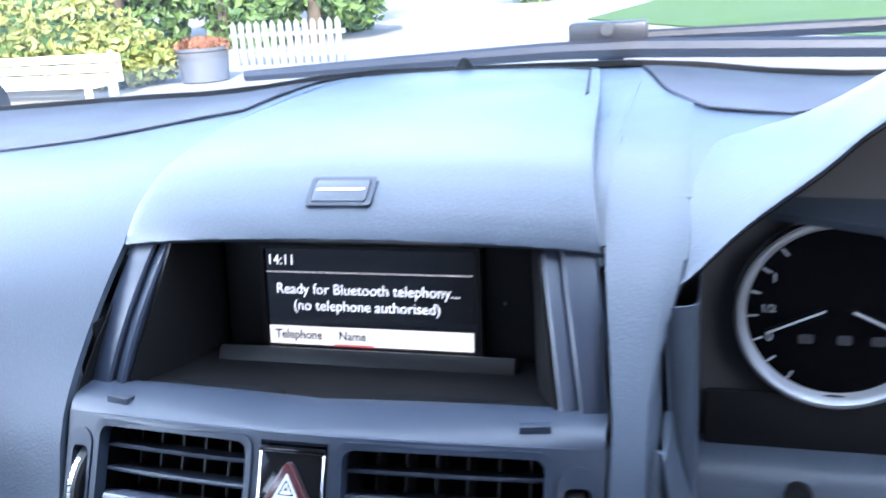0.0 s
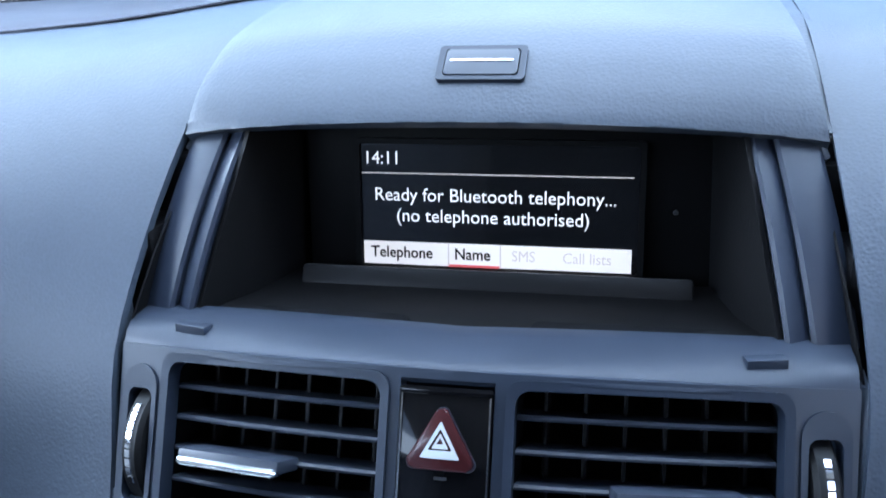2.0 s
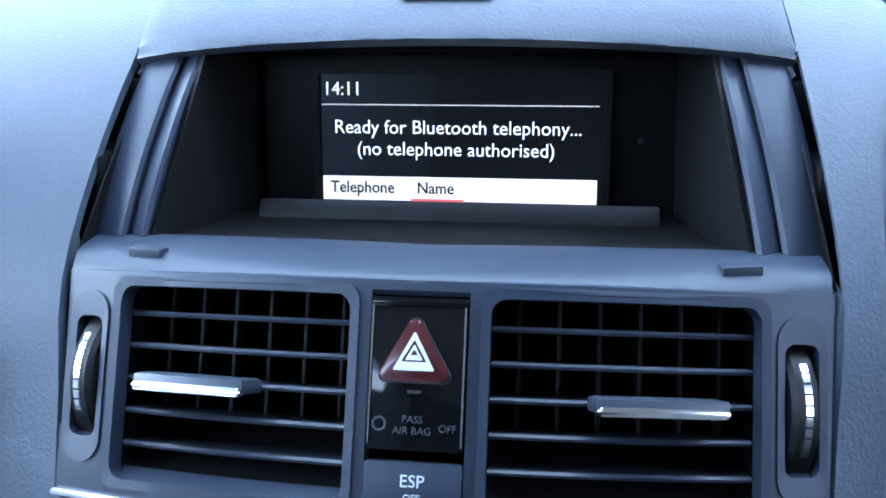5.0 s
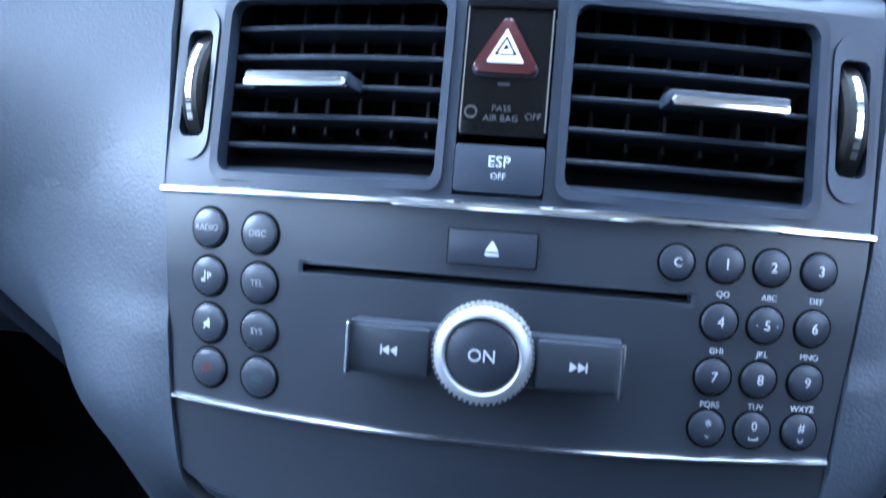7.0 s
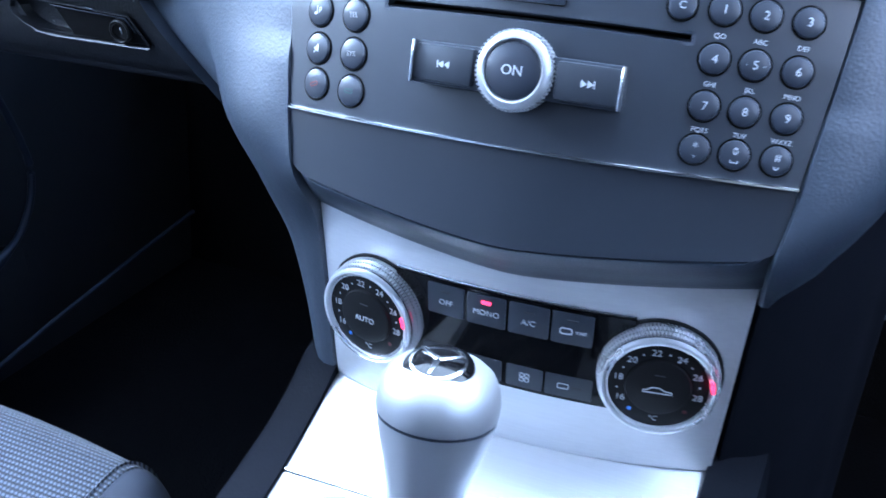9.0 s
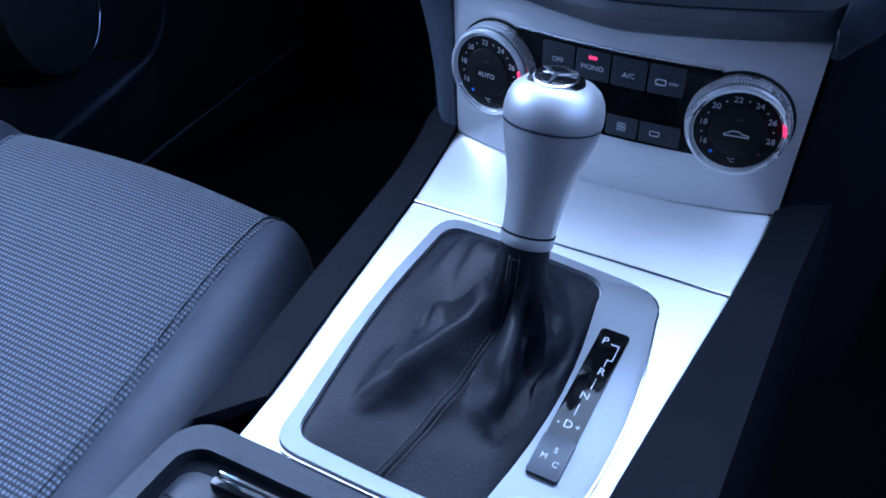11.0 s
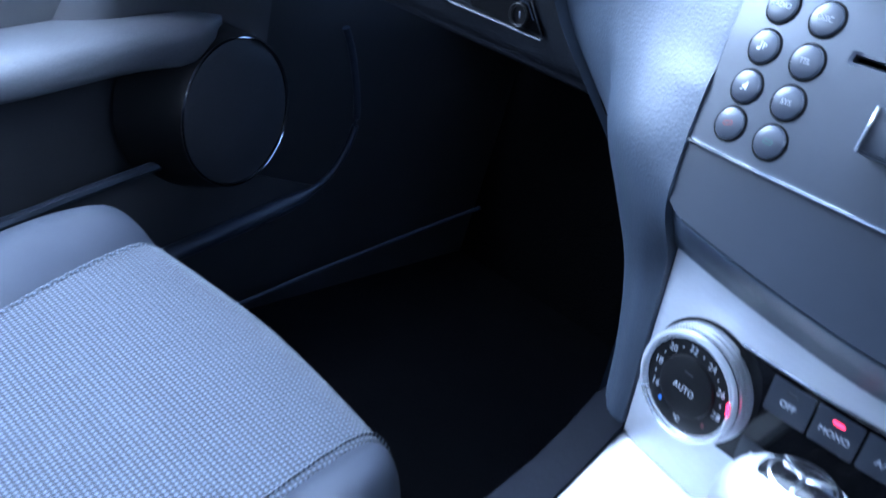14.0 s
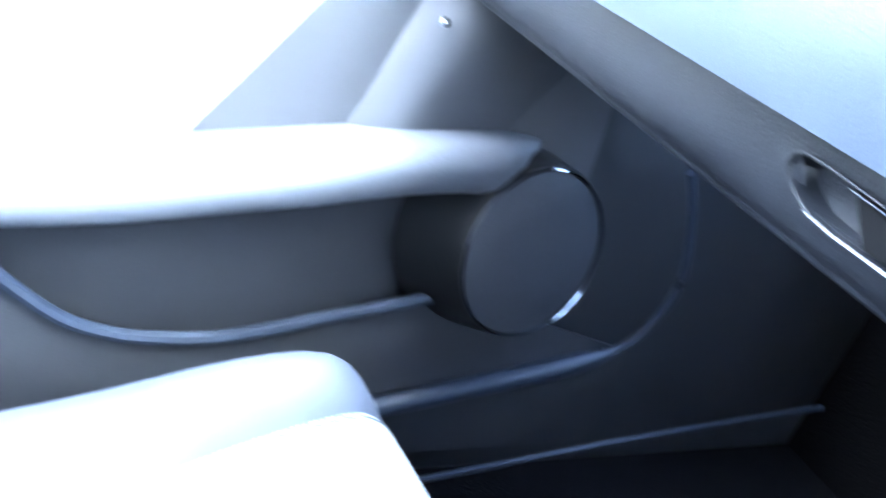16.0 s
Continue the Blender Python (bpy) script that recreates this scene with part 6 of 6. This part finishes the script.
# ---- pedal ----
pedal = thing("brake_pedal", (0.232, 0.52, 0.10), "steel-rimmed pedal with black rubber pads", "pedal")
pm = pose(0.2430, 0.500, 0.4130, 62, 0, 8)
part("pad", prism(rounded(0.076, 0.050, 0.012), 0, 0.006, 0.0012, pm), SATIN, pedal)
for i in range(3):
    for j in range(2):
        part("stud", prism(rounded(0.0175, 0.0170, 0.006), 0.004, 0.0085, 0.001, pm @ pose(-0.0235 + 0.0235 * i, -0.0112 + 0.0224 * j, 0)), RUBBER, pedal)
part("arm", tube([(0.246, 0.505, 0.412), (0.246, 0.56, 0.49), (0.246, 0.64, 0.60), (0.246, 0.79, 0.66)], 0.009, 8), DARK, pedal)

# ---- wipers and bonnet ----
wiper = thing("windscreen_wiper", (0.1, 0.52, 0.91), "black windscreen wiper resting on the glass", "wiper", "wipers")
part("blade", tube([(-0.275, 0.572, 0.8985), (-0.12, 0.575, 0.9045), (0.02, 0.576, 0.9095), (0.10, 0.577, 0.9095), (0.295, 0.575, 0.9025), (0.60, 0.54, 0.895)], 0.0085, 8, taper=[0.6, 0.8, 0.9, 1, 1, 0.8]), WIPER, wiper)
part("arm", tube([(0.08, 0.597, 0.917), (0.3, 0.60, 0.918), (0.62, 0.56, 0.912)], 0.006, 8), WIPER, wiper)
part("bracket", block(0.068, 0.025, 0.020, 0.004, pose(0.073, 0.592, 0.922)), WIPER, wiper)
part("pivot", tube([(0.073, 0.602, 0.918), (0.073, 0.625, 0.86), (0.073, 0.63, 0.745)], 0.012, 10), WIPER, wiper)
part("nozzle", lathe([(0.0055, 0), (0.0055, 0.006), (0.003, 0.006)], 16, pose(0.073, 0.582, 0.926, 90)), MID_GREY, wiper)
bonnet = link_mesh("bonnet", sheet(smooth_rows([[(x, y, 0.80 - 0.10 * (x / 0.7) ** 2 - 0.18 * ((y - 0.58) / 0.9) ** 2 - 0.04) for x in steps(-0.74, 0.74, 10)] for y in steps(0.56, 1.5, 8)], 2), 0.01), PAINT)
tagged(bonnet, "grey painted car bonnet beyond the windscreen", "bonnet")

# ---- outside ----
GROUND_Z = -0.20
GRAVEL = material("pale_driveway", (0.36, 0.34, 0.31), 0.9, grain=0.4, grain_size=0.03, relief=0.004, stain=0.3, stain_size=1.5)
GRASS = material("lawn_green", (0.075, 0.15, 0.035), 0.9, grain=0.6, grain_size=0.05, relief=0.01, stain=0.4, stain_size=1.2)
WHITE_PAINT = material("white_paint", (0.66, 0.66, 0.64), 0.5, grain=0.1, grain_size=0.02, stain=0.15, stain_size=0.4)
GREY_WOOD = material("grey_timber", (0.20, 0.215, 0.22), 0.8, grain=0.4, grain_size=0.02, stain=0.3, stain_size=0.5, stretch=(1, 1, 0.1))
POT = material("grey_planter", (0.09, 0.10, 0.12), 0.6, grain=0.2, grain_size=0.02, stain=0.2, stain_size=0.3)
SOIL = material("brown_plants", (0.22, 0.10, 0.06), 0.9, grain=0.5, grain_size=0.03)
BARK = material("bark", (0.09, 0.07, 0.05), 0.95, grain=0.5, grain_size=0.03, relief=0.01)


def leaf_material(name, dark, light):
    m = bpy.data.materials.new(name)
    m.use_nodes = True
    nt = m.node_tree
    b = nt.nodes["Principled BSDF"]
    b.inputs["Roughness"].default_value = 0.6
    geo = nt.nodes.new("ShaderNodeNewGeometry")
    mix = nt.nodes.new("ShaderNodeMix")
    mix.data_type = 'RGBA'
    nt.links.new(geo.outputs["Random Per Island"], mix.inputs["Factor"])
    mix.inputs["A"].default_value, mix.inputs["B"].default_value = (*dark, 1), (*light, 1)
    nt.links.new(mix.outputs["Result"], b.inputs["Base Color"])
    return m


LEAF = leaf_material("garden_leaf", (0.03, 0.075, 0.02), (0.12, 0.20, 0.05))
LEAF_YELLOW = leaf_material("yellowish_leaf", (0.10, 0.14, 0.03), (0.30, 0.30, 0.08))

ground = link_mesh("ground", sheet([[(x, y, GROUND_Z - 0.004 * max(0, y - 40)) for x in (-300, -60, -20, 0, 20, 60, 300)] for y in (-200, -20, 0, 10, 20, 40, 500)]), GRAVEL)
tagged(ground, "pale sunlit gravel driveway", "ground", kind="structure")
lawn = link_mesh("lawn", prism([(8, 6), (40, 6), (40, 60), (0, 60), (-1.4, 27.6), (-2.36, 20.7), (0.6, 15.5), (2.46, 13.2)], GROUND_Z - 0.02, GROUND_Z + 0.03), GRASS, 0)
tagged(lawn, "bright green mown lawn beside the driveway", "lawn", kind="structure")


def leaves(rng, count, size, place):
    verts, faces = [], []
    for _ in range(count):
        p, out = place(rng)
        d = Vector((rng.uniform(-1, 1), rng.uniform(-1, 1), rng.uniform(-1, 1))) + out * 0.8
        d.normalize()
        a = d.orthogonal().normalized()
        a = Matrix.Rotation(rng.uniform(0, 6.28), 3, d) @ a
        b = d.cross(a)
        s = size * rng.uniform(0.6, 1.3)
        k = len(verts)
        verts += [p - a * s, p + b * s * 0.5 + d * s * 0.15, p + a * s, p - b * s * 0.5 + d * s * 0.15]
        faces.append((k, k + 1, k + 2, k + 3))
    me = bpy.data.meshes.new("leaves")
    me.from_pydata([tuple(v) for v in verts], [], faces)
    return me


def crown_place(lobes):
    def place(rng):
        c, r = lobes[rng.randrange(len(lobes))]
        d = Vector((rng.gauss(0, 1), rng.gauss(0, 1), rng.gauss(0, 1))).normalized()
        k = rng.uniform(0.72, 1.03) * (1 + 0.18 * noise.noise(d * 2.2 + c))
        return Vector(c) + Vector((d.x * r[0], d.y * r[1], d.z * r[2])) * k, d
    return place


def add_leaves(name, parent, rng, count, size, lobes, mat, label=""):
    me = leaves(rng, count, size, crown_place(lobes))
    me.materials.append(mat)
    ob = new(name, me)
    under(ob, parent)
    tagged(ob, label, kind="stuff")
    return ob


rng = random.Random(4)
hedge = thing("hedge", (-8.6, 11.0, GROUND_Z), "rounded clipped garden hedge with yellow-green leaves", "hedge")
HL = [(Vector((-10.4, 11.6, 0.40)), (1.3, 0.9, 0.85)), (Vector((-9.2, 11.3, 0.42)), (1.2, 0.9, 0.78)), (Vector((-8.2, 11.0, 0.32)), (1.0, 0.8, 0.62)), (Vector((-7.4, 10.7, 0.16)), (0.72, 0.65, 0.46))]
add_leaves("foliage", hedge, rng, 9000, 0.07, HL, LEAF_YELLOW)
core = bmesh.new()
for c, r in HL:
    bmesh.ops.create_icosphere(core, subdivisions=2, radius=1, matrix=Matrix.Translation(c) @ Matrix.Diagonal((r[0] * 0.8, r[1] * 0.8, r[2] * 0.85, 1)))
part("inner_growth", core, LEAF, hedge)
part("stem", tube([(-8.2, 11.0, GROUND_Z - 0.02), (-8.2, 11.0, 0.3)], 0.06), BARK, hedge)

barrier = thing("white_bench", (-8.0, 9.4, GROUND_Z), "white painted slatted garden bench on the driveway", "bench")
for i in range(3):
    part("back_slat", block(2.6, 0.03, 0.10, 0.01, pose(-8.0, 9.60, 0.03 + 0.12 * i)), WHITE_PAINT, barrier)
for i in range(4):
    part("seat_slat", block(2.6, 0.09, 0.03, 0.008, pose(-8.0, 9.10 + 0.105 * i, -0.02)), WHITE_PAINT, barrier)
for x in (-9.2, -6.85):
    for y in (9.10, 9.55):
        part("leg", block(0.07, 0.07, 0.18, 0.008, pose(x, y, GROUND_Z + 0.09)), WHITE_PAINT, barrier)
    part("upright", block(0.06, 0.04, 0.56, 0.008, pose(x, 9.63, 0.08)), WHITE_PAINT, barrier)

planter = thing("garden_planter", (-6.32, 10.9, GROUND_Z), "large grey planter with reddish plants", "planter")
part("tub", lathe([(0.28, 0.0), (0.31, 0.02), (0.34, 0.40), (0.36, 0.42), (0.36, 0.46), (0.33, 0.46), (0.32, 0.40), (0.1, 0.40)], 36, Matrix.Translation((-6.32, 10.9, GROUND_Z))), POT, planter)
add_leaves("plants", planter, rng, 700, 0.05, [(Vector((-6.32, 10.9, 0.28)), (0.34, 0.34, 0.10))], SOIL)

fence = thing("picket_fence", (-6.1, 13.0, GROUND_Z), "pale grey timber picket fence", "fence")
for i in range(14):
    part("picket", prism([(-0.045, 0), (0.045, 0), (0.045, 0.62), (0, 0.68), (-0.045, 0.62)], -0.011, 0.011, 0.004, pose(-6.95 + 0.135 * i, 13.0, GROUND_Z, 90)), GREY_WOOD, fence)
for z in (0.05, 0.36):
    part("rail", block(1.95, 0.04, 0.07, 0.006, pose(-6.07, 13.04, z + GROUND_Z + 0.1)), GREY_WOOD, fence)


def tree(x, y, height, spread, seed, count):
    rng = random.Random(seed)
    t = thing("tree", (x, y, GROUND_Z), "leafy green garden tree behind the fence", "tree", "garden trees")
    base = Vector((x, y, GROUND_Z - 0.03))
    part("trunk", tube([base, base + Vector((0.1, 0, height * 0.3)), base + Vector((0.05, 0.1, height * 0.6))], 0.16, 10, taper=[1.2, 0.9, 0.5]), BARK, t)
    lobes = []
    for i in range(9):
        a = rng.uniform(0, 6.28)
        r = spread * rng.uniform(0.2, 0.75)
        c = base + Vector((math.cos(a) * r, math.sin(a) * r, height * rng.uniform(0.15, 0.95)))
        lobes.append((c, tuple(spread * rng.uniform(0.28, 0.48) for _ in range(3))))
        part("limb", tube([base + Vector((0.06, 0.03, height * 0.35)), c], 0.06, 6, taper=[1, 0.3]), BARK, t)
    add_leaves("crown", t, rng, count, 0.13, lobes, LEAF)


for k, (x, y, h, sp_) in enumerate(((-14.0, 18, 4.5, 2.6), (-12.0, 19.5, 5.0, 2.6), (-10.0, 18.5, 4.2, 2.4), (-8.4, 20.5, 4.6, 2.2), (-16.5, 20, 6, 3.0), (-12, 26, 7, 3.6), (-4.5, 34, 5, 2.6), (-7.6, 17.6, 2.8, 1.9), (-9.4, 17.0, 2.8, 1.9), (-11.4, 16.4, 3.0, 2.0))):
    tree(x, y, h, sp_, 20 + k, 5200)
